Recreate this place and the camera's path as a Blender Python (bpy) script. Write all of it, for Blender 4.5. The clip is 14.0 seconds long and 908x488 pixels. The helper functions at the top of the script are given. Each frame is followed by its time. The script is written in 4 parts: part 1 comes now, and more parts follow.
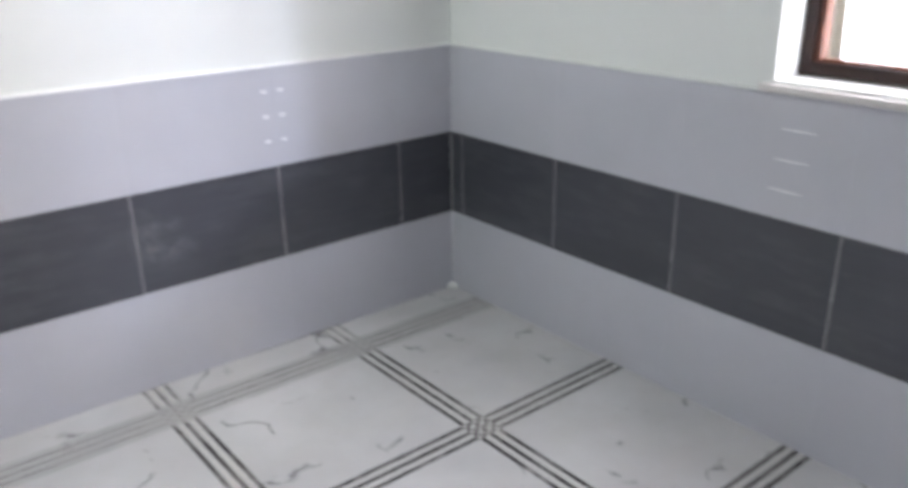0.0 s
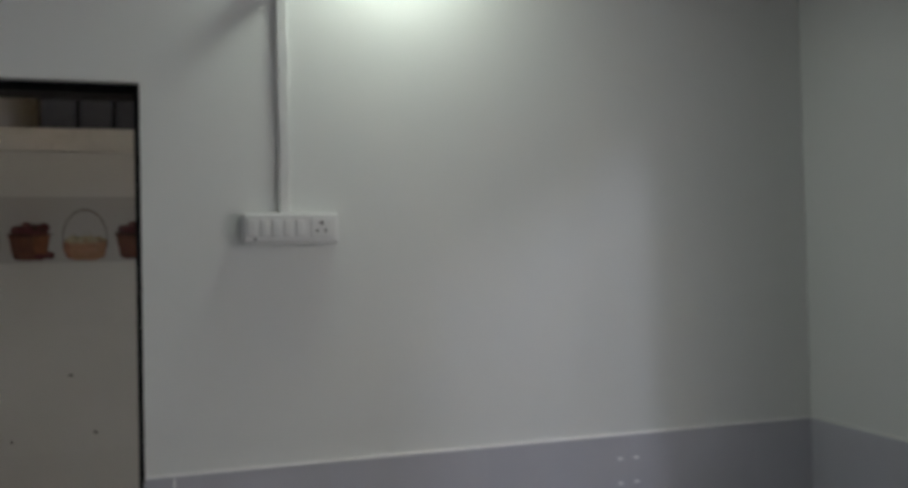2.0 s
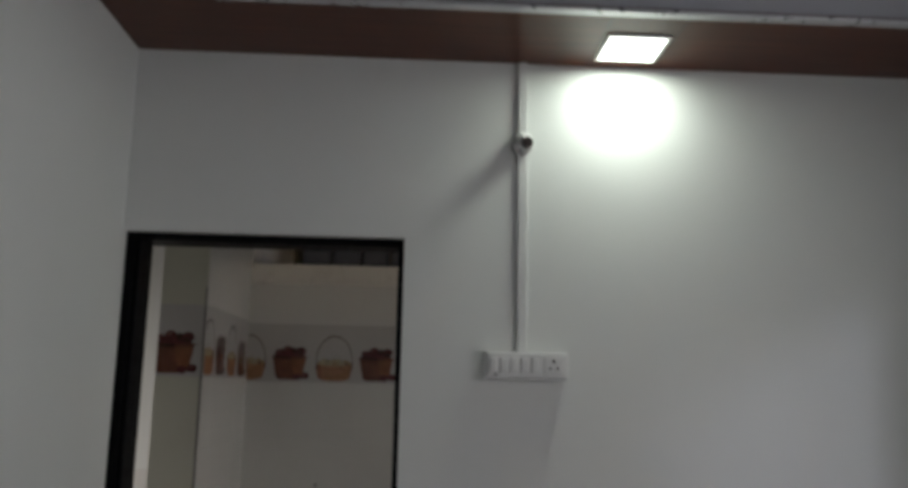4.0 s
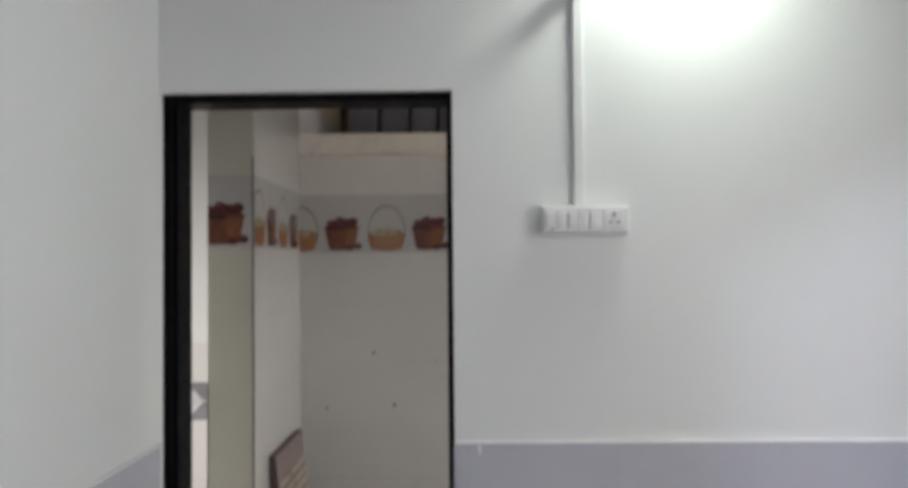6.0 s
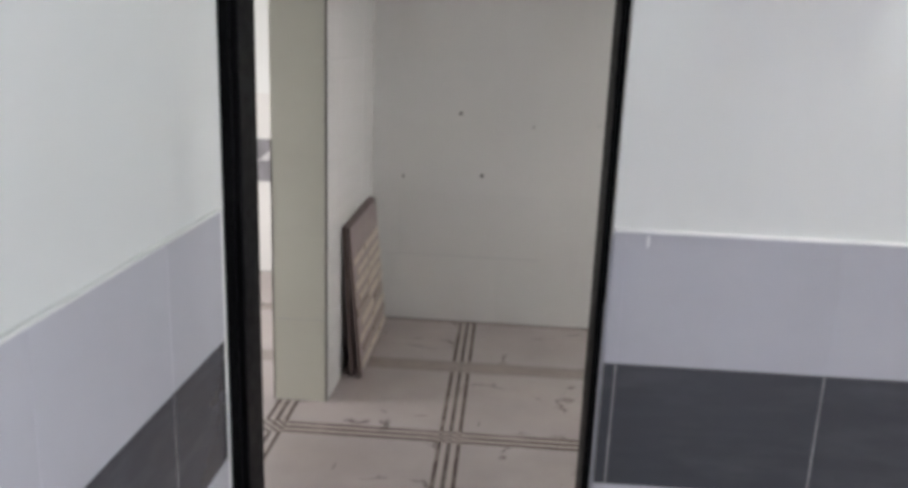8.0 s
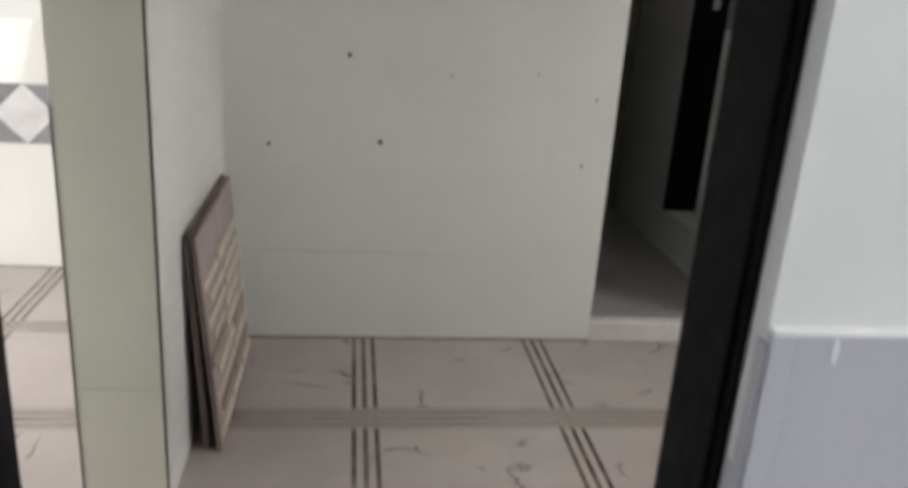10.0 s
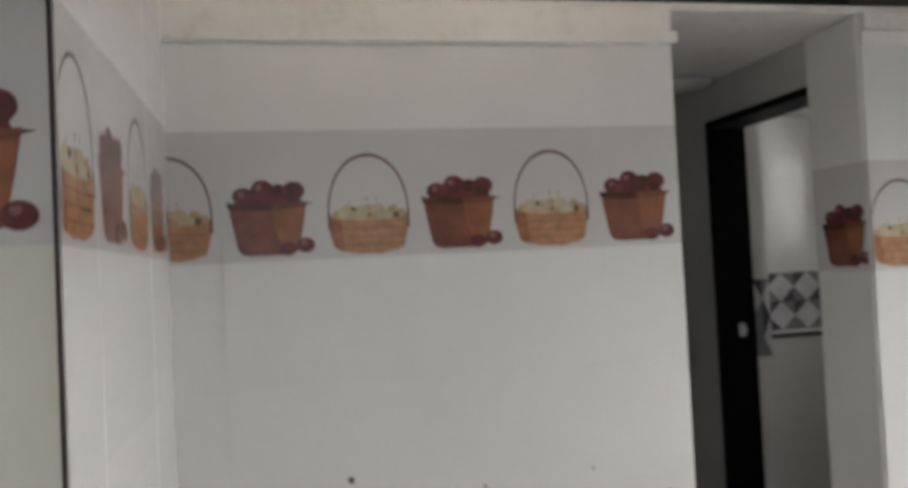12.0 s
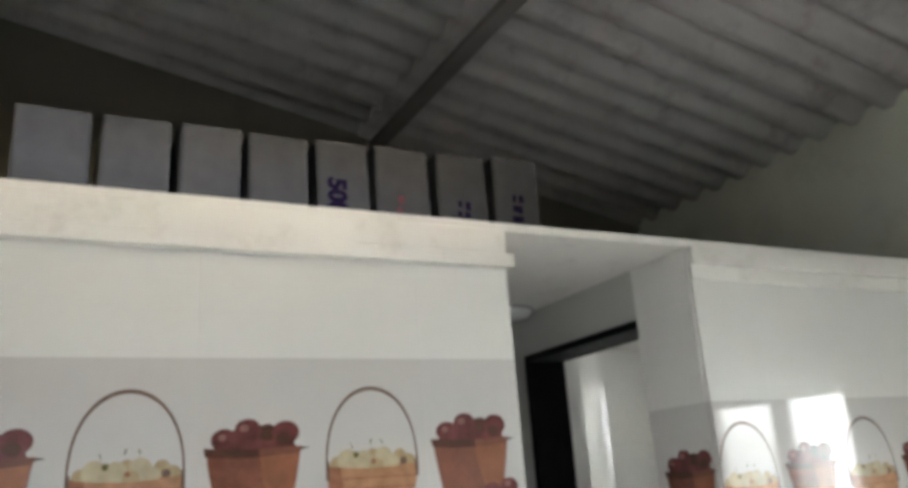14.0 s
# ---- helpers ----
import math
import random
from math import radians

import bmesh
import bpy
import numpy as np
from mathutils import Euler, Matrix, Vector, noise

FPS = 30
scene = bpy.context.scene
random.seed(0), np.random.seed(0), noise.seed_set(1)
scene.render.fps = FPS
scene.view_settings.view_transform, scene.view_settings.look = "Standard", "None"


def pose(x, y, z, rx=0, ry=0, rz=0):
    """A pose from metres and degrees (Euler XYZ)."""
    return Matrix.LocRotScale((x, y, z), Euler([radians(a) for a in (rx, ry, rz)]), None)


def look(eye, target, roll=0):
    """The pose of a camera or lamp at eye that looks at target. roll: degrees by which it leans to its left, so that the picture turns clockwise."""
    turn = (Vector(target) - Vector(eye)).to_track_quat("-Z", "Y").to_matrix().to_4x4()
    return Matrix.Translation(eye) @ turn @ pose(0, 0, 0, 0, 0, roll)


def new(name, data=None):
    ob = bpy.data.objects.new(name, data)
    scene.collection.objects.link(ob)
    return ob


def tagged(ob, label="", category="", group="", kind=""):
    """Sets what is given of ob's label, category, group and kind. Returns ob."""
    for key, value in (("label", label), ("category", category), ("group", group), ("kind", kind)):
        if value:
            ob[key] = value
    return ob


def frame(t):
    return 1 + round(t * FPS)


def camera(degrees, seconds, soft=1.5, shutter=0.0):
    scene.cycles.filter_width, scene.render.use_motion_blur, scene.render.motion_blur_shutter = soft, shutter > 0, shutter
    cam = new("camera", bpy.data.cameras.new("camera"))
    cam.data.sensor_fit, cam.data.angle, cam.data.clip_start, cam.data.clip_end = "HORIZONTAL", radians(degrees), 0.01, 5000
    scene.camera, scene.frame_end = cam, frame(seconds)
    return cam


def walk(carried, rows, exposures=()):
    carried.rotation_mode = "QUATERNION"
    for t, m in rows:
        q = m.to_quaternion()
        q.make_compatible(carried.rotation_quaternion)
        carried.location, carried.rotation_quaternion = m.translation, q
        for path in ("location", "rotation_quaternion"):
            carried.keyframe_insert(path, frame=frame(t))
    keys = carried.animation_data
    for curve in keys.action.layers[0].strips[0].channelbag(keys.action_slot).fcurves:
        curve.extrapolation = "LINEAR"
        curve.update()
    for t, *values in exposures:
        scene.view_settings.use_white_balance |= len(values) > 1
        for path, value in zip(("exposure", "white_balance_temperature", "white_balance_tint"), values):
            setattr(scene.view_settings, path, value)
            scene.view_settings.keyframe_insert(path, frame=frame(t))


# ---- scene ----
cam = camera(57.8, 14.0, soft=4.2, shutter=0.4)
PATH = [
    (0, (0.294, -2.285, 1.29), (1.465, -0.83, 0.576), -0.9),
    (0.5, (0.29, -2.30, 1.328), (1.271, -0.663, 0.735), -2.0),
    (1, (0.268, -2.25, 1.352), (1.206, -0.53, 0.944), -0.45),
    (1.5, (0.206, -2.28, 1.44), (1.0, -0.449, 1.343), -0.7),
    (2, (0.176, -2.33, 1.474), (0.754, -0.415, 1.514), -1.3),
    (2.5, (0.165, -2.415, 1.489), (0.594, -0.467, 1.636), -0.9),
    (3, (0.043, -2.566, 1.514), (0.303, -0.613, 1.854), 0.2),
    (5.5, (0.054, -2.594, 1.476), (0.073, -0.613, 1.751), 0.6),
    (6, (0.052, -2.451, 1.452), (0.022, -0.452, 1.496), -0.5),
    (6.5, (0.051, -2.349, 1.421), (-0.145, -0.365, 1.27), -1.3),
    (6.8, (0.018, -2.251, 1.392), (-0.24, -0.291, 1.086), -1.0),
    (7, (-0.02, -2.153, 1.383), (-0.25, -0.195, 1.048), -0.3),
    (7.5, (-0.123, -1.943, 1.385), (-0.285, 0.015, 1.015), 0.1),
    (7.7, (-0.167, -1.875, 1.359), (-0.325, 0.074, 0.937), 1.1),
    (9.8, (-0.455, -0.86, 1.255), (-0.219, 1.01, 0.585), 5.6),
    (10, (-0.436, -0.749, 1.261), (-0.177, 1.129, 0.622), 4.0),
    (10.1, (-0.457, -0.698, 1.287), (-0.209, 1.191, 0.678), 3.6),
    (10.5, (-0.485, -0.564, 1.321), (-0.229, 1.362, 0.846), 2.4),
    (11, (-0.564, -0.351, 1.383), (-0.159, 1.595, 1.155), 3.6),
    (11.5, (-0.598, -0.224, 1.42), (-0.115, 1.712, 1.283), 3.1),
    (12, (-0.574, -0.085, 1.469), (-0.17, 1.873, 1.527), -2.8),
    (12.5, (-0.518, 0.041, 1.488), (-0.17, 2.004, 1.648), -4.3),
    (13, (-0.477, 0.101, 1.495), (0.005, 2.024, 1.761), -4.1),
    (13.5, (-0.481, 0.215, 1.532), (0.289, 1.997, 2.014), -2.9),
    (14, (-0.527, 0.301, 1.545), (0.363, 2.0, 2.112), -4.2),
]
EXPOSURES = [(0.0, 2.66, 6700, 13), (0.5, 2.4, 6750, 13), (1.0, 1.72, 6850, 12), (1.5, 1.02, 6950, 11), (2.5, 0.65, 6900, 10), (3.0, 0.5, 6950, 12), (5.5, 1.28, 6900, 12), (6.5, 2.05, 6700, 14),
             (7.0, 2.02, 6600, 14), (7.5, 2.1, 6600, 14), (10.0, 2.33, 6720, 10), (10.5, 2.3, 6750, 10), (11.5, 2.4, 6500, 11), (12.5, 2.75, 6500, 11), (13.0, 2.78, 6500, 11), (13.5, 2.73, 6500, 10), (14.0, 3.35, 6400, 6)]
walk(cam, [(t, look(eye, target, roll)) for t, eye, target, roll in PATH], EXPOSURES)

# ---- light ----
world = bpy.data.worlds.new("sky")
scene.world = world
world.use_nodes = True
wn = world.node_tree
sky = wn.nodes.new("ShaderNodeTexSky")
sky.sky_type, sky.sun_disc = "NISHITA", False
sky.sun_elevation, sky.sun_rotation = radians(14), radians(153.9)
sky.air_density, sky.dust_density, sky.ozone_density = 0.45, 8.0, 0.4
wn.links.new(sky.outputs[0], wn.nodes["Background"].inputs[0])
wn.nodes["Background"].inputs[1].default_value = 0.06

SUN = new("sun", bpy.data.lights.new("sun", "SUN"))
SUN.data.energy, SUN.data.angle, SUN.data.color = 0.22, radians(6), (0.68, 0.77, 1.0)
SUN.matrix_world = look((4.13, -8.45, 2.45), (0, 0, 0))


def area(name, eye, target, w, h, watts, colour, spread=180):
    ob = new(name, bpy.data.lights.new(name, "AREA"))
    ob.data.shape, ob.data.size, ob.data.size_y = "RECTANGLE", w, h
    ob.data.energy, ob.data.color, ob.data.spread = watts, colour, radians(spread)
    ob.matrix_world = look(eye, target)
    return ob


DAY = (0.96, 0.95, 1.0)
LED = (0.86, 1.0, 0.93)
area("front_window_light", (2.335, -2.14, 1.62), (0, -2.14, 1.45), 1.75, 1.3, 7.4, (0.89, 0.91, 1.0))
area("led_light", (0.713, -0.16, 2.562), (0.713, -0.13, 0), 0.17, 0.17, 1.95, LED, 176)
area("kitchen_window_light", (2.58, 0.93, 1.50), (0, 0.93, -0.4), 1.15, 1.05, 8.2, (0.97, 0.97, 0.965), 118)
area("passage_door_light", (-2.69, 0.84, 1.0), (-1.5, 1.9, 0.2), 1.15, 1.7, 6.2, (0.98, 0.98, 0.97), 130)
area("bath_window_light", (2.50, 2.82, 1.80), (1.2, 2.82, 1.4), 0.42, 0.6, 6.0, DAY)

# ---- materials ----


def ramp(nt, src, stops):
    r = nt.nodes.new("ShaderNodeValToRGB")
    while len(r.color_ramp.elements) < len(stops):
        r.color_ramp.elements.new(0.5)
    for e, (p, c) in zip(r.color_ramp.elements, stops):
        e.position, e.color = p, (*c, 1) if len(c) == 3 else c
    nt.links.new(src, r.inputs[0])
    return r.outputs[0]


def noise_tex(nt, vec, scale, detail=4.0, rough=0.55):
    n = nt.nodes.new("ShaderNodeTexNoise")
    n.inputs["Scale"].default_value, n.inputs["Detail"].default_value, n.inputs["Roughness"].default_value = scale, detail, rough
    if vec:
        nt.links.new(vec, n.inputs["Vector"])
    return n.outputs[0]


def mix(nt, fac, a, b, blend="MIX"):
    m = nt.nodes.new("ShaderNodeMix")
    m.data_type, m.blend_type = "RGBA", blend
    for sock, v in ((m.inputs[0], fac), (m.inputs[6], a), (m.inputs[7], b)):
        if isinstance(v, (int, float)):
            sock.default_value = v
        elif isinstance(v, tuple):
            sock.default_value = (*v, 1)
        else:
            nt.links.new(v, sock)
    return m.outputs[2]


def calc(nt, op, a, b=0.0, c=0.0):
    m = nt.nodes.new("ShaderNodeMath")
    m.operation = op
    for sock, v in zip(m.inputs, (a, b, c)):
        if isinstance(v, (int, float)):
            sock.default_value = v
        else:
            nt.links.new(v, sock)
    return m.outputs[0]


def bump(nt, bsdf, height, strength, dist, after=None):
    b = nt.nodes.new("ShaderNodeBump")
    b.inputs["Strength"].default_value, b.inputs["Distance"].default_value = strength, dist
    nt.links.new(height, b.inputs["Height"])
    if after is not None:
        nt.links.new(after, b.inputs["Normal"])
    nt.links.new(b.outputs[0], bsdf.inputs["Normal"])
    return b.outputs[0]


def fresh(name, rough=0.5, metal=0.0, spec=0.5):
    m = bpy.data.materials.new(name)
    m.use_nodes = True
    nt = m.node_tree
    b = nt.nodes["Principled BSDF"]
    b.inputs["Roughness"].default_value, b.inputs["Metallic"].default_value = rough, metal
    b.inputs["Specular IOR Level"].default_value = spec
    co = nt.nodes.new("ShaderNodeTexCoord").outputs["Object"]
    geo = nt.nodes.new("ShaderNodeNewGeometry").outputs["Position"]
    return m, nt, b, co, geo


def surface(name, col, rough=0.5, vary=0.06, big=1.2, fine=60.0, relief=0.0, rdist=0.002, metal=0.0, dirt=None, dirt_amount=0.0, spec=0.5):
    """A paint, plastic, stone or metal with stains at a large scale and grain at a small one."""
    m, nt, b, co, geo = fresh(name, rough, metal, spec)
    n1, n2 = noise_tex(nt, geo, big, 5), noise_tex(nt, geo, fine, 3)
    lo = tuple(c * (1 - vary) for c in col)
    hi = tuple(min(1, c * (1 + vary)) for c in col)
    base = ramp(nt, n1, [(0.3, lo), (0.7, hi)])
    base = mix(nt, ramp(nt, n2, [(0.35, (0, 0, 0)), (0.75, (0.35 * vary / 0.06 * 0.2,) * 3)]), base, lo)
    if dirt:
        mask = ramp(nt, noise_tex(nt, geo, big * 3.3, 8, 0.7), [(0.52, (0, 0, 0)), (0.72, (dirt_amount,) * 3)])
        base = mix(nt, mask, base, dirt)
    nt.links.new(base, b.inputs["Base Color"])
    rr = ramp(nt, noise_tex(nt, geo, big * 4, 4), [(0.3, (rough * 0.85,) * 3), (0.7, (min(1, rough * 1.2),) * 3)])
    nt.links.new(rr, b.inputs["Roughness"])
    if relief:
        bump(nt, b, n2, relief, rdist)
    return m


def glazed(name, col, rough=0.09, wave=0.0, pitch=0.076, vary=0.05, streak=None):
    """Glazed wall tile: a slightly rippled, glossy face."""
    m, nt, b, co, geo = fresh(name, rough, 0, 0.55 if wave < 0.25 and not streak else 0.5)
    rnd = nt.nodes.new("ShaderNodeObjectInfo").outputs["Random"]
    n1 = noise_tex(nt, geo, 2.0, 5)
    base = ramp(nt, n1, [(0.3, tuple(c * (1 - vary) for c in col)), (0.7, tuple(min(1, c * (1 + vary)) for c in col))])
    base = mix(nt, calc(nt, "MULTIPLY", rnd, 0.12), base, tuple(c * 0.8 for c in col))
    if streak:
        st = nt.nodes.new("ShaderNodeMapping")
        st.inputs["Scale"].default_value = (3.0, 3.0, 34.0)
        nt.links.new(geo, st.inputs[0])
        base = mix(nt, ramp(nt, noise_tex(nt, st.outputs[0], 1.0, 6, 0.6), [(0.42, (0, 0, 0)), (0.75, (0.45,) * 3)]), base, streak)
        wide = nt.nodes.new("ShaderNodeMapping")
        wide.inputs["Scale"].default_value = (4.0, 4.0, 15.0)
        nt.links.new(geo, wide.inputs[0])
        dust = ramp(nt, noise_tex(nt, wide.outputs[0], 1.0, 7, 0.6), [(0.5, (0, 0, 0)), (0.8, (0.11,) * 3)])
        base = mix(nt, dust, base, (0.3, 0.3, 0.31))
        at = nt.nodes.new("ShaderNodeSeparateXYZ")
        nt.links.new(geo, at.inputs[0])
        cloud = ramp(nt, noise_tex(nt, geo, 22.0, 6, 0.7), [(0.4, (0.1,) * 3), (0.65, (1.0,) * 3)])
        for sx, sz, rx, rz, amount in ((0.99, 0.47, 0.05, 0.10, 0.28), (1.07, 0.42, 0.09, 0.045, 0.28), (1.06, 0.50, 0.07, 0.03, 0.2)):
            far = calc(nt, "ADD", calc(nt, "POWER", calc(nt, "ABSOLUTE", calc(nt, "DIVIDE", calc(nt, "SUBTRACT", at.outputs[0], sx), rx)), 2.0),
                       calc(nt, "POWER", calc(nt, "ABSOLUTE", calc(nt, "DIVIDE", calc(nt, "SUBTRACT", at.outputs[2], sz), rz)), 2.0))
            spot = calc(nt, "MULTIPLY", calc(nt, "MAXIMUM", calc(nt, "SUBTRACT", 1.0, far), 0.0), amount)
            base = mix(nt, calc(nt, "MULTIPLY", spot, cloud), base, (0.28, 0.29, 0.29))
    smear = ramp(nt, noise_tex(nt, geo, 7.0, 6, 0.65), [(0.2, (rough * 0.6,) * 3), (0.9, (rough * (0.9 if streak else 2.0),) * 3)])
    nt.links.new(base, b.inputs["Base Color"])
    nt.links.new(smear, b.inputs["Roughness"])
    sep = nt.nodes.new("ShaderNodeSeparateXYZ")
    nt.links.new(geo, sep.inputs[0])
    ripple = calc(nt, "POWER", calc(nt, "ABSOLUTE", calc(nt, "SINE", calc(nt, "MULTIPLY", sep.outputs[2], math.pi / pitch))), 0.45 if wave < 0.25 else 0.25)
    soft = calc(nt, "MULTIPLY", noise_tex(nt, geo, 5.0, 2), 0.5 if wave < 0.25 else 0.8)
    bump(nt, b, calc(nt, "ADD", calc(nt, "MULTIPLY", ripple, wave * (3.2 if wave < 0.25 else 1.0)), soft), 0.35, 0.002)
    return m


def marble_floor(name, half, tint=(1.0, 1.0, 1.0), scuff=None, ink=(0.035, 0.032, 0.035), rub=1.0):
    """White marble-look floor tile with thin dark veins and a printed border of three dark lines across each joint."""
    m, nt, b, co, geo = fresh(name, 0.16, 0, 0.5)
    rnd = nt.nodes.new("ShaderNodeObjectInfo").outputs["Random"]
    off = nt.nodes.new("ShaderNodeCombineXYZ")
    for k in (0, 1):
        nt.links.new(calc(nt, "MULTIPLY", rnd, 17.0 + 9 * k), off.inputs[k])
    add = nt.nodes.new("ShaderNodeVectorMath")
    nt.links.new(co, add.inputs[0])
    nt.links.new(off.outputs[0], add.inputs[1])
    p = add.outputs[0]
    warp = nt.nodes.new("ShaderNodeVectorMath")
    nz = nt.nodes.new("ShaderNodeTexNoise")
    nz.inputs["Scale"].default_value, nz.inputs["Detail"].default_value = 5.0, 6
    nt.links.new(p, nz.inputs["Vector"])
    nt.links.new(p, warp.inputs[0])
    sc = nt.nodes.new("ShaderNodeVectorMath")
    sc.operation = "SCALE"
    sc.inputs["Scale"].default_value = 0.28
    nt.links.new(nz.outputs[1], sc.inputs[0])
    nt.links.new(sc.outputs[0], warp.inputs[1])
    vo = nt.nodes.new("ShaderNodeTexVoronoi")
    vo.feature = "DISTANCE_TO_EDGE"
    vo.inputs["Scale"].default_value = 3.4
    nt.links.new(warp.outputs[0], vo.inputs["Vector"])
    vein = ramp(nt, vo.outputs["Distance"], [(0.0, (1, 1, 1)), (0.030, (0, 0, 0))])
    some = ramp(nt, noise_tex(nt, p, 4.5, 3), [(0.54, (0, 0, 0)), (0.6, (1, 1, 1))])
    cloud = ramp(nt, noise_tex(nt, p, 2.2, 6, 0.6), [(0.3, (0.49, 0.485, 0.50)), (0.65, (0.61, 0.60, 0.615))])
    base = mix(nt, calc(nt, "MULTIPLY", calc(nt, "MULTIPLY", vein, some), 0.85), cloud, (0.10, 0.095, 0.10))
    sep = nt.nodes.new("ShaderNodeSeparateXYZ")
    nt.links.new(co, sep.inputs[0])
    wear = ramp(nt, noise_tex(nt, geo, 9.0, 6, 0.7), [(0.34, (0.55,) * 3), (0.52, (1.0,) * 3)])
    total, wide = 0.0, 0.0
    for k in (0, 1):
        d = calc(nt, "SUBTRACT", half, calc(nt, "ABSOLUTE", sep.outputs[k]))
        rim = calc(nt, "LESS_THAN", d, 0.007)
        line = calc(nt, "LESS_THAN", calc(nt, "ABSOLUTE", calc(nt, "SUBTRACT", d, 0.032)), 0.0068)
        one = calc(nt, "MAXIMUM", rim, line)
        total = one if k == 0 else calc(nt, "ABSOLUTE", calc(nt, "SUBTRACT", total, one))
        band = calc(nt, "LESS_THAN", d, 0.041)
        wide = band if k == 0 else calc(nt, "MAXIMUM", wide, band)
    base = mix(nt, calc(nt, "MULTIPLY", wide, 0.6), base, (0.56, 0.54, 0.53))
    if scuff is not None:
        # dried cement rubbed over one joint, and over the strip beside it
        at = nt.nodes.new("ShaderNodeSeparateXYZ")
        nt.links.new(geo, at.inputs[0])
        near = calc(nt, "LESS_THAN", calc(nt, "ABSOLUTE", calc(nt, "SUBTRACT", at.outputs[1], scuff)), 0.062)
        patchy = ramp(nt, noise_tex(nt, geo, 5.0, 6, 0.75), [(0.42, (0.95,) * 3), (0.64, (0.25,) * 3)])
        smear = calc(nt, "MULTIPLY", near, patchy)
        strip = calc(nt, "MULTIPLY", calc(nt, "GREATER_THAN", at.outputs[1], scuff + 0.045), rub)
        rubbed = ramp(nt, noise_tex(nt, geo, 11.0, 5, 0.7), [(0.36, (0.85,) * 3), (0.62, (0.2,) * 3)])
        wear = calc(nt, "MULTIPLY", wear, calc(nt, "SUBTRACT", 1.0, calc(nt, "MULTIPLY", strip, rubbed)))
        wear = calc(nt, "MULTIPLY", wear, calc(nt, "SUBTRACT", 1.0, calc(nt, "MULTIPLY", smear, 0.7)))
    base = mix(nt, calc(nt, "MULTIPLY", total, wear), base, ink)
    if scuff is not None:
        base = mix(nt, calc(nt, "MULTIPLY", near, calc(nt, "ADD", 0.25, calc(nt, "MULTIPLY", patchy, 0.4))), base, (0.34, 0.335, 0.335))
    dust = ramp(nt, noise_tex(nt, geo, 3.0, 7, 0.68), [(0.45, (0, 0, 0)), (0.8, (0.45,) * 3)])
    base = mix(nt, dust, base, (0.50, 0.47, 0.45))
    base = mix(nt, 1.0, base, tint, "MULTIPLY")
    nt.links.new(base, b.inputs["Base Color"])
    nt.links.new(ramp(nt, noise_tex(nt, geo, 6.0, 5), [(0.3, (0.17,) * 3), (0.75, (0.25,) * 3)]), b.inputs["Roughness"])
    bump(nt, b, noise_tex(nt, geo, 30.0, 3), 0.08, 0.001)
    return m


def wood_panel(name, dark, light, along=0):
    m, nt, b, co, geo = fresh(name, 0.3, 0, 0.28)
    mp = nt.nodes.new("ShaderNodeMapping")
    mp.inputs["Scale"].default_value = (3.0, 55.0, 55.0) if along == 0 else (55.0, 3.0, 55.0)
    nt.links.new(geo, mp.inputs[0])
    grain = noise_tex(nt, mp.outputs[0], 1.0, 6, 0.6)
    base = mix(nt, ramp(nt, noise_tex(nt, geo, 2.5, 3), [(0.3, (0, 0, 0)), (0.7, (0.5,) * 3)]), ramp(nt, grain, [(0.3, dark), (0.7, light)]), dark)
    nt.links.new(base, b.inputs["Base Color"])
    bump(nt, b, grain, 0.12, 0.001)
    return m


def emit(name, col, strength):
    m, nt, b, co, geo = fresh(name, 0.4)
    b.inputs["Base Color"].default_value = (0.9, 0.9, 0.9, 1)
    b.inputs["Emission Color"].default_value = (*col, 1)
    b.inputs["Emission Strength"].default_value = strength
    return m


M_PAINT = surface("wall_paint", (0.745, 0.76, 0.745), 0.62, 0.03, 0.9, 130, 0.12, 0.0015)
# darker copy of the kitchen paint: the shade over the loft is in its colour
M_REAR = surface("rear_paint_shaded", (0.11, 0.105, 0.085), 0.7, 0.1, 1.1, 110, 0.15, 0.0015, dirt=(0.07, 0.065, 0.055), dirt_amount=0.4)
M_PAINT2 = surface("kitchen_paint", (0.56, 0.57, 0.49), 0.65, 0.08, 1.1, 110, 0.15, 0.0015, dirt=(0.3, 0.29, 0.24), dirt_amount=0.35)
M_TRIM = surface("white_trim", (0.74, 0.72, 0.69), 0.45, 0.07, 2.5, 90, 0.15, 0.001, dirt=(0.42, 0.38, 0.34), dirt_amount=0.4)
M_GROUT = surface("grout", (0.25, 0.25, 0.255), 0.8, 0.3, 9, 160, 0.2, 0.001, dirt=(0.55, 0.55, 0.55), dirt_amount=0.8)
M_GROUTL = surface("grey_grout", (0.50, 0.505, 0.555), 0.35, 0.08, 6, 160)
M_LIGHT = glazed("pale_tile", (0.53, 0.535, 0.585), 0.10, 0.26)
M_DARK = glazed("slate_tile", (0.066, 0.068, 0.081), 0.28, 0.0, 0.07, 0.1, streak=(0.083, 0.084, 0.097))
M_WHITE = glazed("white_tile", (0.72, 0.71, 0.69), 0.035, 0.22, 0.076, 0.025)
M_BAND = glazed("border_tile", (0.56, 0.545, 0.535), 0.035, 0.02, 0.076, 0.03)
M_CREAM = glazed("cream_tile", (0.64, 0.635, 0.545), 0.12, 0.1, 0.064, 0.03)
M_FLOOR1 = marble_floor("marble_floor_tile", 0.31, scuff=-0.19)
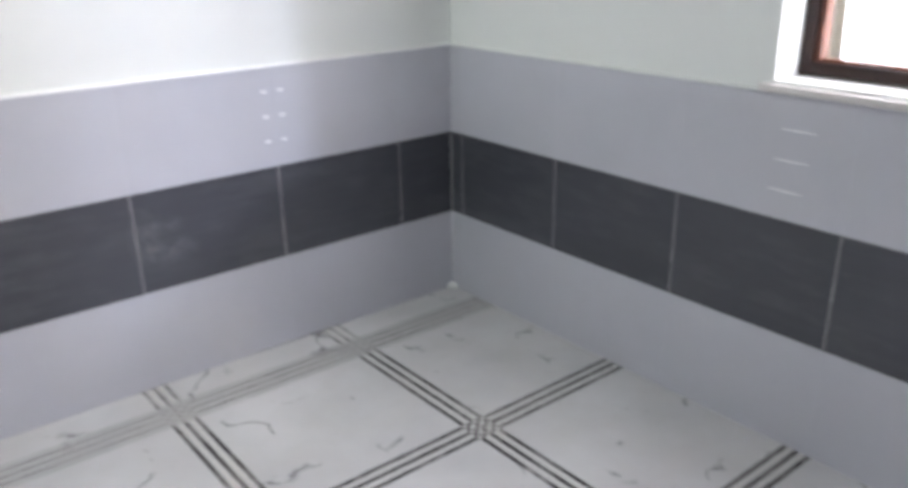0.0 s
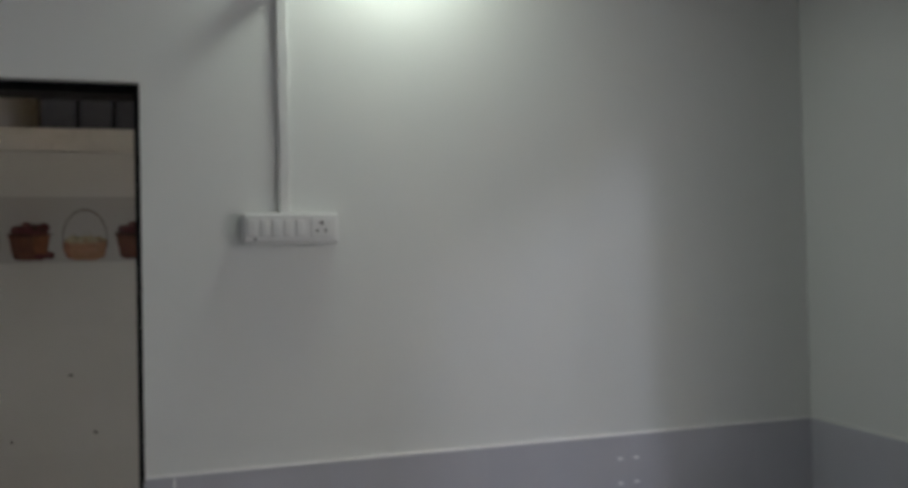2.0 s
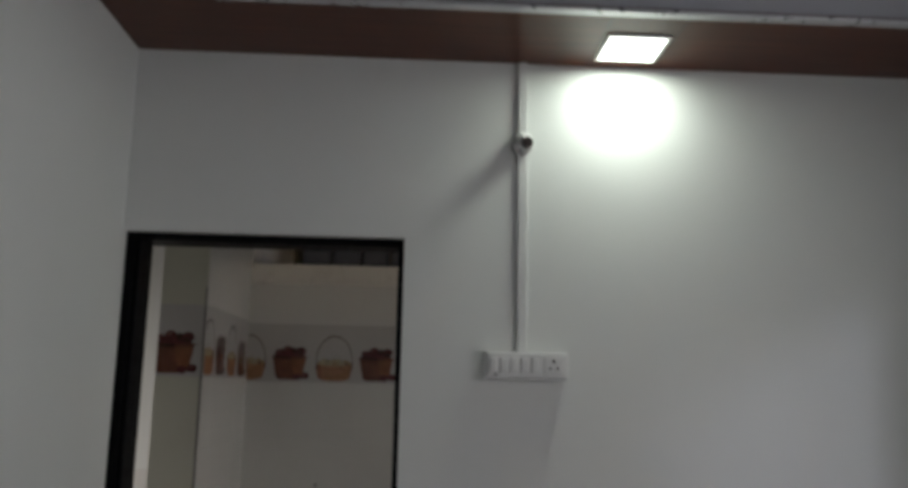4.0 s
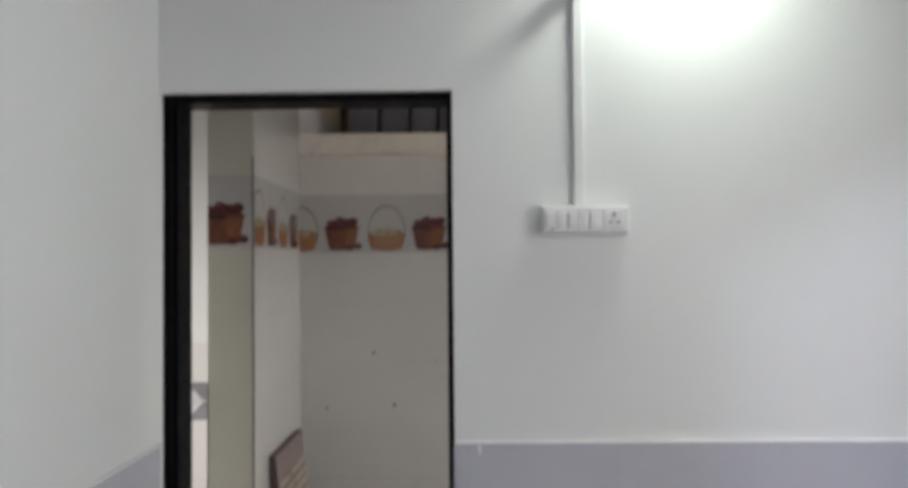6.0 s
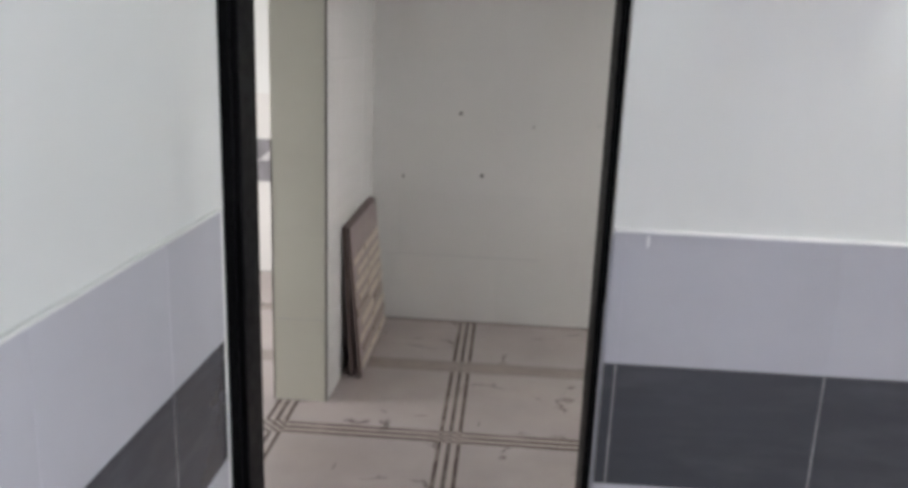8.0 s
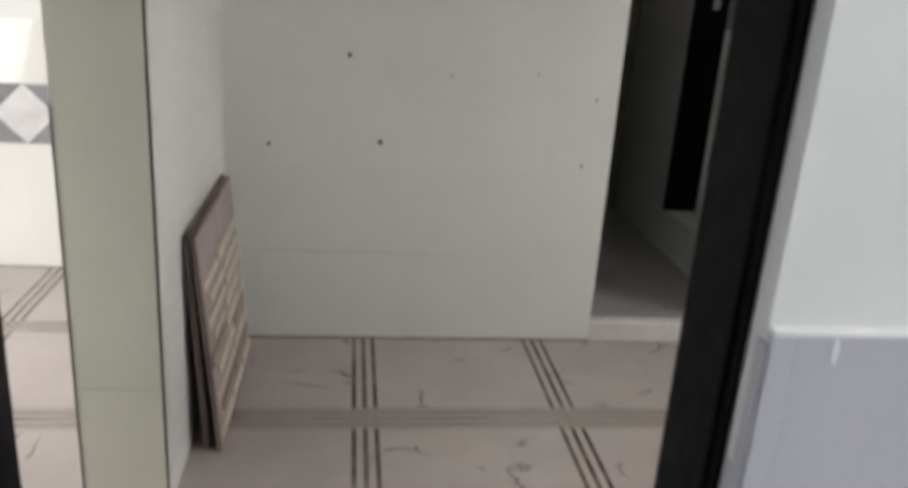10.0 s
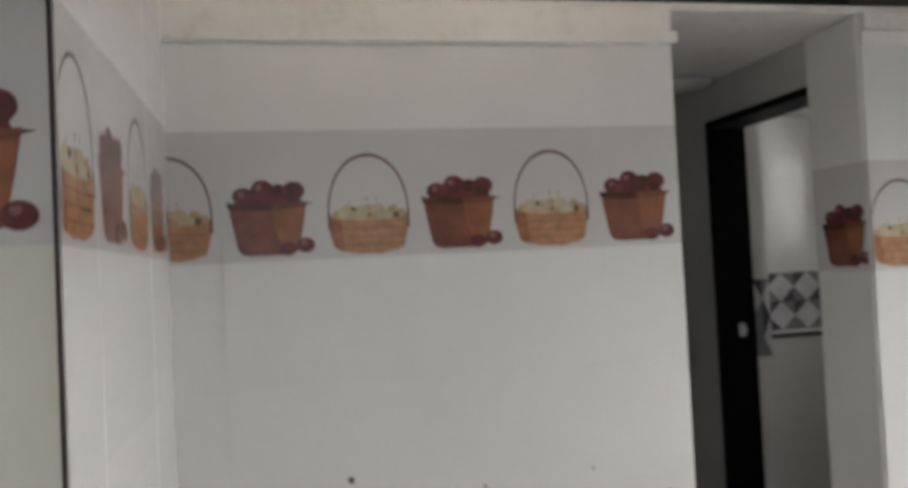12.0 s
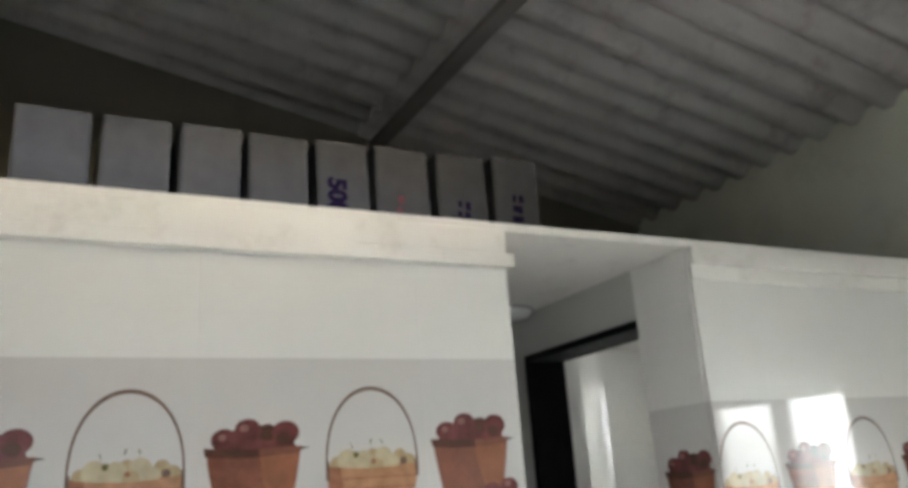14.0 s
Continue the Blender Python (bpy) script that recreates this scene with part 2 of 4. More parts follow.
M_FLOOR2 = marble_floor("marble_floor_tile_kitchen", 0.3025, (0.76, 0.68, 0.635), scuff=1.362, ink=(0.10, 0.08, 0.08), rub=0.0)
M_BLACK = surface("black_paint", (0.004, 0.004, 0.005), 0.45, 0.3, 8, 120, 0.1, 0.001, dirt=(0.008, 0.009, 0.008), dirt_amount=0.4, spec=0.06)
M_PLASTIC = surface("white_plastic", (0.74, 0.745, 0.74), 0.35, 0.04, 12, 200)
M_PLASTIC_D = surface("grey_plastic", (0.38, 0.38, 0.39), 0.4, 0.05, 12, 200)
M_SOCKET = surface("dark_socket", (0.03, 0.016, 0.014), 0.4, 0.2, 20, 200)
M_WOOD = wood_panel("brown_laminate", (0.065, 0.016, 0.007), (0.13, 0.036, 0.015), 0)
M_WOODY = wood_panel("brown_laminate_cross", (0.065, 0.016, 0.007), (0.13, 0.036, 0.015), 1)
M_FRAME = wood_panel("window_wood", (0.018, 0.010, 0.010), (0.045, 0.022, 0.018), 1)
M_RED = wood_panel("red_window_wood", (0.10, 0.032, 0.02), (0.20, 0.07, 0.042), 1)
M_PVC = surface("grey_pvc_panel", (0.42, 0.43, 0.46), 0.22, 0.05, 3, 80)
M_ALU = surface("silver_trim", (0.6, 0.6, 0.62), 0.3, 0.05, 6, 120, metal=0.6)
M_ROOF = surface("cement_sheet", (0.40, 0.385, 0.385), 0.85, 0.16, 2.2, 70, 0.4, 0.002, dirt=(0.15, 0.13, 0.12), dirt_amount=0.6)
M_BEAM = surface("dark_purlin", (0.15, 0.138, 0.135), 0.7, 0.2, 5, 90, 0.3, 0.002)
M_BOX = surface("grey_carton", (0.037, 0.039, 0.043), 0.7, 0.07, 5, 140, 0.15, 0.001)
M_INK = surface("purple_ink", (0.012, 0.006, 0.03), 0.8, 0.2, 30, 200, spec=0.05)
M_INKR = surface("red_ink", (0.16, 0.05, 0.06), 0.8, 0.2, 30, 200, spec=0.05)
M_SLAB = surface("brown_tile_body", (0.17, 0.125, 0.115), 0.5, 0.15, 8, 140, 0.3, 0.001)
M_SLABTOP = surface("mauve_tile_face", (0.27, 0.215, 0.205), 0.4, 0.12, 9, 140, 0.2, 0.001)
M_BAR = surface("cream_bar", (0.50, 0.44, 0.36), 0.4, 0.18, 25, 140, 0.2, 0.001)
M_BARD = surface("tan_bar", (0.24, 0.185, 0.15), 0.4, 0.2, 25, 140, 0.2, 0.001)
M_CONC = surface("corridor_floor", (0.30, 0.29, 0.285), 0.32, 0.15, 3, 90, 0.25, 0.0015, dirt=(0.16, 0.15, 0.145), dirt_amount=0.5)
M_STEP = surface("step_marble", (0.62, 0.59, 0.58), 0.3, 0.08, 4, 100)
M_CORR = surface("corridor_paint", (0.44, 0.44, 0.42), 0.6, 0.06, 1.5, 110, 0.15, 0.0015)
M_GROUND = surface("ground_earth", (0.26, 0.22, 0.17), 0.9, 0.2, 0.5, 20, 0.5, 0.01)
M_RENDER = surface("outer_render", (0.60, 0.58, 0.53), 0.8, 0.08, 0.8, 60, 0.3, 0.003)
M_POT = surface("terracotta_print", (0.19, 0.070, 0.045), 0.12, 0.32, 16, 90)
M_POTL = surface("terracotta_light_print", (0.27, 0.105, 0.055), 0.12, 0.25, 18, 90)
M_RIM = surface("dark_rim_print", (0.085, 0.034, 0.024), 0.12, 0.3, 20, 90)
M_FRUIT = surface("dark_fruit_print", (0.135, 0.04, 0.038), 0.12, 0.4, 30, 120)
M_FRUITL = surface("pale_fruit_print", (0.26, 0.12, 0.11), 0.12, 0.3, 30, 120)
M_WICKER = surface("wicker_print", (0.41, 0.215, 0.115), 0.12, 0.25, 40, 160)
M_WICKERD = surface("wicker_edge_print", (0.31, 0.14, 0.08), 0.12, 0.3, 40, 160)
M_HANDLE = surface("handle_print", (0.16, 0.10, 0.075), 0.12, 0.3, 40, 160)
M_EGG = surface("pale_egg_print", (0.46, 0.39, 0.26), 0.12, 0.15, 40, 160)
M_EGGD = surface("tan_egg_print", (0.40, 0.31, 0.18), 0.12, 0.2, 40, 160)
M_LEAF = surface("green_leaf_print", (0.13, 0.12, 0.045), 0.12, 0.3, 40, 160)
M_TRI = [surface("triangle_print_%s" % n, c, 0.15, 0.15, 12, 120) for n, c in (("dark", (0.10, 0.10, 0.115)), ("mid", (0.24, 0.235, 0.25)), ("pale", (0.62, 0.61, 0.62)))]
M_LED = emit("led_panel", LED, 5.0)
M_CERAMIC = surface("white_ceramic", (0.75, 0.75, 0.74), 0.12, 0.03, 6, 120)
# plaster of the bead and drip; also the white of the modelled tile glints
M_DAB_GLINT = surface("white_plaster_and_glint", (0.85, 0.85, 0.85), 0.5, 0.04, 20, 200)
M_CHROME = surface("steel_latch", (0.6, 0.6, 0.6), 0.3, 0.05, 20, 200, metal=0.9)
M_GLASS, gnt, gb, gco, ggeo = fresh("window_glass", 0.03)
gb.inputs["Transmission Weight"].default_value = 1.0
gb.inputs["IOR"].default_value = 1.45
gb.inputs["Base Color"].default_value = (0.95, 0.97, 0.97, 1)

# ---- building helpers ----


def add_box(bm, x0, x1, y0, y1, z0, z1, bevel=0.0, mat=0):
    r = bmesh.ops.create_cube(bm, size=1.0, matrix=Matrix.LocRotScale(((x0 + x1) / 2, (y0 + y1) / 2, (z0 + z1) / 2), None, (x1 - x0, y1 - y0, z1 - z0)))
    faces = {f for v in r["verts"] for f in v.link_faces}
    for f in faces:
        f.material_index = mat
    if bevel:
        edges = {e for v in r["verts"] for e in v.link_edges}
        bmesh.ops.bevel(bm, geom=list(edges), offset=bevel, segments=2, affect="EDGES", profile=0.6)


def boxes(rows, bevel=0.0):
    bm = bmesh.new()
    for r in rows:
        add_box(bm, *r, bevel)
    return bm


def cyl(bm, centre, axis, radius, depth, seg=24, r2=None, bevel=0.0):
    q = Vector(axis).to_track_quat("Z", "Y")
    r = bmesh.ops.create_cone(bm, cap_ends=True, segments=seg, radius1=radius, radius2=radius if r2 is None else r2, depth=depth, matrix=Matrix.LocRotScale(centre, q, None))
    if bevel:
        caps = {f for v in r["verts"] for f in v.link_faces if len(f.verts) > 4}
        bmesh.ops.bevel(bm, geom=list({e for f in caps for e in f.edges}), offset=bevel, segments=2, affect="EDGES")


def mesh_of(name, bm, mats):
    me = bpy.data.meshes.new(name)
    bm.to_mesh(me)
    bm.free()
    for m in mats if isinstance(mats, (list, tuple)) else [mats]:
        me.materials.append(m)
    return me


def thing(name, bm, material, label="", category="", group="", kind=""):
    return tagged(new(name, mesh_of(name, bm, material)), label, category, group, kind)


def holder(name, at, label="", category="", group="", kind=""):
    ob = new(name)
    ob.location = at
    ob.empty_display_size = 0.1
    return tagged(ob, label, category, group, kind)


def part(name, bm, material, parent, label=""):
    ob = new(name, mesh_of(name, bm, material))
    ob.parent = parent
    return tagged(ob, label)


def smooth(ob):
    for p in ob.data.polygons:
        p.use_smooth = True
    return ob


ROOF_Z = lambda x: 3.19 - 0.2 * x
XL, XR, YB, CEIL = -0.866, 2.127, -3.95, 2.571   # the front room
Y2, XC0, XC1 = 1.907, 0.445, 1.01                # the tiled wall and the corridor opening
PX0, PX1, PY = -1.028, -0.838, 0.97              # the end of the dividing wall
XK, YH = 2.2, 3.45                               # outer wall, rear wall
E = 0.006                                        # plaster lies this far behind the tile plane

# ---- structure ----
WALL = {}


def wall(name, rows, mat, label):
    WALL[name] = thing(name, boxes(rows), mat, label, "wall", kind="structure")
    return WALL[name]


thing("ground", boxes([(-400, 400, -400, 400, -0.6, -0.25)]), M_GROUND, "bare earth ground around the house", "ground", kind="structure")
wall("wall_north", [(XL - 0.2, -0.872, E, 0.20, 0, 3.35), (-0.872, 0.012, E, 0.20, 1.970, 3.35), (0.012, XR + 0.23, E, 0.20, 0, 2.76)], M_PAINT, "pale grey-green painted plaster wall with a doorway")
wall("wall_west", [(XL - 0.2, XL - E, YB, E, 0, 2.9)], M_PAINT, "pale grey-green painted plaster wall above tiles")
wy0, wy1, wz0, wz1 = -3.05, -1.233, 0.943, 2.30
wall("wall_east", [(XR + E, XR + 0.23, YB, wy0, 0, 2.76), (XR + E, XR + 0.23, wy1, E, 0, 2.76), (XR + E, XR + 0.23, wy0, wy1, 0, wz0), (XR + E, XR + 0.23, wy0, wy1, wz1, 2.76)], M_PAINT, "pale grey-green painted plaster wall with a window")
wall("wall_south", [(XL - 0.2, XR + 0.23, YB - 0.2, YB, 0, 2.9)], M_PAINT, "plain painted wall closing the front room")
floor1 = thing("floor", boxes([(XL - 0.2, XR + 0.23, YB, 0.06, -0.25, -0.012)]), M_GROUT, "white marble tile floor with striped borders", "floor", kind="structure")
floor2 = thing("floor_kitchen", boxes([(-2.9, XK + 0.2, 0.06, YH + 0.15, -0.25, -0.012)]), M_GROUT, "dusty marble tile floor with striped borders", "floor", kind="structure")

# added out of view: cuts the skylight at the east windows, leaves a gap southward
wall("wall_neighbour", [(4.6, 5.0, -4.2, 14.0, -0.25, 7.0)], M_RENDER, "unseen plain rendered wall added outside to block skylight")
# kitchen, passage, corridor and bathroom shells
wall("wall_tiled_rear", [(PX1, XC0, Y2 + E, Y2 + 0.11, 0, 2.118)], M_TRIM, "white glazed tile wall with a basket border")
wall("wall_tiled_right", [(XC1, XK, Y2 + E, Y2 + 0.11, 0, 2.118)], M_TRIM, "white glazed tile wall beside the corridor opening")
wall("wall_divider", [(PX0 + 0.008, PX1 - E, PY + E, YH, 0, ROOF_Z(-0.9))], M_TRIM, "tiled end of a dividing wall")
wall("wall_over_passage", [(PX0 + 0.02, PX1 - 0.02, 0.16, PY + E, 2.3, ROOF_Z(-0.9))], M_PAINT2, "plain wall above the passage opening")
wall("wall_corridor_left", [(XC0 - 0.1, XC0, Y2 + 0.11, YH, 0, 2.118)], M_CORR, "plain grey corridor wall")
dy0, dy1, dz0, dz1 = 2.14, 2.756, 0.265, 1.966
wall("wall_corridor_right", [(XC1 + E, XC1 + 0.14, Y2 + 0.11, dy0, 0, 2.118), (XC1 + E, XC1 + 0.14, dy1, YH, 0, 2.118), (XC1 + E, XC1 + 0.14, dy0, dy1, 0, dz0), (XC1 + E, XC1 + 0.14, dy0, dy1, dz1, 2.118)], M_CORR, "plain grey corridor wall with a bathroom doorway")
wall("wall_rear", [(-2.9, XK + 0.2, YH, YH + 0.15, 0, 4.0)], M_REAR, "olive painted rear wall, darkened for the shade over the loft")
ky0, ky1, kz0, kz1 = 0.50, 1.36, 1.0, 1.87
by0, by1, bz0, bz1 = 2.68, 2.96, 1.5, 2.0
wall("wall_outer_kitchen", [(XK, XK + 0.2, 0.16, ky0, 0, 2.80), (XK, XK + 0.2, ky1, by0, 0, 2.80), (XK, XK + 0.2, by1, YH, 0, 2.80), (XK, XK + 0.2, ky0, ky1, 0, kz0), (XK, XK + 0.2, ky0, ky1, kz1, 2.80), (XK, XK + 0.2, by0, by1, 0, bz0), (XK, XK + 0.2, by0, by1, bz1, 2.80)], M_PAINT2, "olive-grey painted outer wall with a window")
wall("wall_passage_rear", [(-2.9, PX0 + 0.008, 2.55 + E, 2.65, 0, 3.6)], M_PAINT, "cream wall above tiles at the passage end")
wall("wall_passage_west", [(-2.9, -2.7, 0.16, 0.25, 0, 3.75), (-2.9, -2.7, 1.45, 2.55, 0, 3.75), (-2.9, -2.7, 0.25, 1.45, 2.2, 3.75)], M_PAINT, "plain wall with an open doorway to daylight")
wall("wall_passage_south", [(-2.9, XL - 0.2, 0.04, 0.16, 0, 3.75)], M_PAINT, "plain wall closing the passage")
thing("corridor_floor", boxes([(XC0, XC1 + 0.14, Y2 + 0.05, YH, -0.012, 0.068)]), M_CONC, "grey cement corridor floor, one step up", "floor", kind="structure")
thing("corridor_step", boxes([(XC0 + 0.002, XC1 - 0.002, Y2 - 0.004, Y2 + 0.05, -0.002, 0.072)], 0.004), M_STEP, "pale marble step edge at the corridor", "step", kind="structure")
thing("bathroom_floor", boxes([(XC1 + 0.14, XK, Y2 + 0.11, YH, -0.012, 0.20)]), M_CONC, "raised grey bathroom floor", "floor", kind="structure")
thing("loft_slab", boxes([(PX1, XK, Y2 - 0.012, YH, 2.118, 2.140)], 0.004), M_TRIM, "thin white loft slab over the rear rooms", "shelf", kind="structure")
thing("trim_left", boxes([(PX1, XC0 - 0.008, Y2 - 0.026, Y2 + E, 2.058, 2.118), (PX1, XC0 + 0.006, Y2 - 0.034, Y2 + E, 2.026, 2.058)], 0.004), M_TRIM, "white plaster moulding under the loft", "trim", kind="structure")
thing("trim_right", boxes([(XC1 + 0.004, XK, Y2 - 0.026, Y2 + E, 2.072, 2.118), (XC1 + 0.002, XK, Y2 - 0.012, Y2 + E, 2.03, 2.072)], 0.004), M_TRIM, "white plaster moulding under the loft", "trim", kind="structure")


def roof():
    """Corrugated cement sheets whose ridges run down towards the outer wall; two courses overlap at the purlin."""
    bm = bmesh.new()
    for x0, x1, lift in ((-3.0, 0.80, 0.010), (0.68, 2.6, 0.0)):
        n = 420
        rows = []
        for i in range(n + 1):
            y = -0.1 + i * (3.9 / n)
            z = 0.024 * math.sin(2 * math.pi * y / 0.146)
            z = max(-0.018, z) + lift
            rows.append([bm.verts.new((x, y, ROOF_Z(x) + 0.03 + z + t)) for t in (0, 0.008) for x in (x0, x1)])
        for a, b in zip(rows, rows[1:]):
            bm.faces.new((a[0], a[1], b[1], b[0]))
            bm.faces.new((a[2], b[2], b[3], a[3]))
            bm.faces.new((a[0], b[0], b[2], a[2]))
            bm.faces.new((a[1], a[3], b[3], b[1]))
    bmesh.ops.recalc_face_normals(bm, faces=bm.faces)
    ob = smooth(thing("ceiling_roof_sheets", bm, M_ROOF, "grey corrugated cement roof sheets", "roof", kind="structure"))
    return ob


roof()
bm = bmesh.new()
add_box(bm, 0.735, 0.805, 0.20, YH, ROOF_Z(0.78) - 0.012, ROOF_Z(0.78) + 0.012, 0.004)
thing("roof_purlin", bm, M_BEAM, "dark purlin under the roof sheets", "beam", kind="structure")

# ceiling of the front room: brown border, trim and a raised grey tray
TX0, TX1, TY0, TY1 = -0.50, 1.76, YB + 0.41, -0.415
thing("ceiling_border", boxes([(XL - 0.1, XR + 0.1, TY1, 0.05, CEIL, CEIL + 0.012), (XL - 0.1, XR + 0.1, YB, TY0, CEIL, CEIL + 0.012)]), M_WOOD, "glossy brown laminate ceiling border", "ceiling", kind="structure")
thing("ceiling_border_side", boxes([(XL - 0.1, TX0, TY0, TY1, CEIL + 0.0002, CEIL + 0.012), (TX1, XR + 0.1, TY0, TY1, CEIL + 0.0002, CEIL + 0.012)]), M_WOODY, "glossy brown laminate ceiling border", "ceiling", kind="structure")
thing("ceiling_trim", boxes([(TX0 - 0.03, TX1 + 0.03, TY1 - 0.012, TY1 + 0.026, CEIL - 0.008, CEIL + 0.004), (TX0 - 0.03, TX1 + 0.03, TY0 - 0.026, TY0 + 0.012, CEIL - 0.008, CEIL + 0.004), (TX0 - 0.026, TX0 + 0.012, TY0 + 0.012, TY1 - 0.012, CEIL - 0.008, CEIL + 0.004), (TX1 - 0.012, TX1 + 0.026, TY0 + 0.012, TY1 - 0.012, CEIL - 0.008, CEIL + 0.004)], 0.003), M_ALU, "silver edge trim round the ceiling tray", "trim", kind="structure")
bm = boxes([(TX0 - 0.02, TX1 + 0.02, TY1 + 0.002, TY1 + 0.012, CEIL + 0.012, CEIL + 0.14), (TX0 - 0.02, TX1 + 0.02, TY0 - 0.012, TY0 - 0.002, CEIL + 0.012, CEIL + 0.14), (TX0 - 0.02, TX0 - 0.01, TY0, TY1, CEIL + 0.012, CEIL + 0.14), (TX1 + 0.01, TX1 + 0.02, TY0, TY1, CEIL + 0.012, CEIL + 0.14)])
x = TX0
while x < TX1:
    add_box(bm, x + 0.001, min(x + 0.099, TX1), TY0 - 0.01, TY1 + 0.01, CEIL + 0.125, CEIL + 0.135, 0.002)
    x += 0.1
add_box(bm, TX0 - 0.02, TX1 + 0.02, TY0 - 0.02, TY1 + 0.02, CEIL + 0.14, CEIL + 0.15)
thing("ceiling_tray", bm, M_PVC, "raised grey panelled ceiling tray", "ceiling", kind="structure")

# ---- door frame and windows ----
door = holder("door_1", (-0.42, 0.1, 0), "black painted open doorway frame with no leaf", "door frame", kind="structure")


def local(ob, rows, bevel=0.003):
    x, y, z = ob.location
    return boxes([(a - x, b - x, c - y, d - y, e - z, f - z) for a, b, c, d, e, f in rows], bevel)


part("jamb", local(door, [(-0.872, -0.830, 0.052, 0.18, 0, 1.970), (-0.872, -0.846, 0.040, 0.052, 0, 1.970)], 0.004), M_BLACK, door)
part("jamb", local(door, [(-0.006, 0.0115, 0.052, 0.18, 0, 1.970), (0.001, 0.0115, 0.040, 0.052, 0, 1.970)], 0.003), M_BLACK, door)
part("head", local(door, [(-0.830, -0.006, 0.052, 0.18, 1.948, 1.970), (-0.846, 0.001, 0.040, 0.052, 1.955, 1.970)], 0.004), M_BLACK, door)

bdoor = holder("door_2", (XC1 + 0.07, 2.44, 0.27), "black bathroom door frame in the corridor wall", "door frame", kind="structure")
part("jamb", local(bdoor, [(XC1 - 0.004, XC1 + 0.145, dy1 - 0.022, dy1 + 0.006, dz0, dz1)]), M_BLACK, bdoor)
part("jamb", local(bdoor, [(XC1 + 0.05, XC1 + 0.145, dy0, dy0 + 0.02, dz0, dz1)]), M_BLACK, bdoor)
part("head", local(bdoor, [(XC1 - 0.004, XC1 + 0.145, dy0, dy1 + 0.006, dz1 - 0.020, dz1 + 0.004)]), M_BLACK, bdoor)
latch = boxes([(-0.01, 0.018, -0.006, 0.004, -0.025, 0.025)], 0.004)
cyl(latch, (0.004, -0.012, 0.0), (0, 1, 0), 0.011, 0.018, 16, bevel=0.003)
ob = part("latch", latch, M_CHROME, bdoor, "small steel latch plate")
ob.location = (0.012, dy1 - 0.026 - 2.44, 1.184 - 0.27)


def window(name, x0, x1, y0, y1, z0, z1, label, panes=2, red=True):
    w = holder(name, ((x0 + x1) / 2, (y0 + y1) / 2, z0), label, "window", kind="structure")
    t = 0.03
    part("window_frame", local(w, [(x0, x1, y0, y0 + t, z0, z1), (x0, x1, y1 - t, y1, z0, z1), (x0, x1, y0 + t, y1 - t, z0, z0 + t), (x0, x1, y0 + t, y1 - t, z1 - t, z1)]), M_FRAME, w)
    step = (y1 - y0 - 2 * t) / panes
    for k in range(panes):
        a, b = y0 + t + k * step, y0 + t + (k + 1) * step
        s = 0.016 if red else 0.04
        part("sash", local(w, [(x0 + 0.012, x1 - 0.012, a, a + s, z0 + t, z1 - t), (x0 + 0.012, x1 - 0.012, b - s, b, z0 + t, z1 - t), (x0 + 0.012, x1 - 0.012, a + s, b - s, z0 + t, z0 + t + 0.008), (x0 + 0.012, x1 - 0.012, a + s, b - s, z1 - t - s, z1 - t)]), M_RED if red else M_FRAME, w, "reddish-brown wooden sash" if red else "")
        g = part("pane", local(w, [((x0 + x1) / 2 - 0.002, (x0 + x1) / 2 + 0.002, a + s, b - s, z0 + t + 0.008, z1 - t - s)], 0), M_GLASS, w)
        g.visible_shadow = False
    return w


window("window_1", 2.235, 2.295, wy0, wy1, wz0 + 0.005, wz1, "dark brown wooden window with reddish sashes", 3)
window("window_2", 2.30, 2.36, ky0, ky1, kz0, kz1, "two-pane wooden kitchen window", red=False)
lw = holder("window_3", (2.40, (by0 + by1) / 2, bz0), "small bathroom window with glass louvres", "window", kind="structure")
part("window_frame", local(lw, [(2.36, 2.41, by0, by0 + 0.02, bz0, bz1), (2.36, 2.41, by1 - 0.02, by1, bz0, bz1), (2.36, 2.41, by0 + 0.02, by1 - 0.02, bz0, bz0 + 0.02), (2.36, 2.41, by0 + 0.02, by1 - 0.02, bz1 - 0.02, bz1)]), M_PLASTIC, lw)
for k in range(5):
    ob = part("louvre", boxes([(-0.022, 0.022, by0 + 0.022 - (by0 + by1) / 2, by1 - 0.022 - (by0 + by1) / 2, -0.008, 0.008)], 0.002), M_PLASTIC_D, lw, "tilted louvre blade")
    ob.matrix_local = pose(-0.015, 0, 0.065 + 0.092 * k, 0, 25, 0)
thing("window_sill", boxes([(XR - 0.016, XR + 0.11, wy0 - 0.03, wy1 + 0.03, 0.917, 0.935)], 0.003), M_STEP, "white marble window sill ledge", "window sill", kind="structure")

# ---- lamps and electrics in the front room ----
lamp = holder("ceiling_lamp", (0.713, -0.16, CEIL), "lit square LED downlight in the brown ceiling border", "ceiling lamp")
part("rim", boxes([(-0.1, 0.1, 0.088, 0.1, -0.008, 0.004), (-0.1, 0.1, -0.1, -0.088, -0.008, 0.004), (-0.1, -0.088, -0.088, 0.088, -0.008, 0.004), (0.088, 0.1, -0.088, 0.088, -0.008, 0.004)], 0.002), M_PLASTIC, lamp)
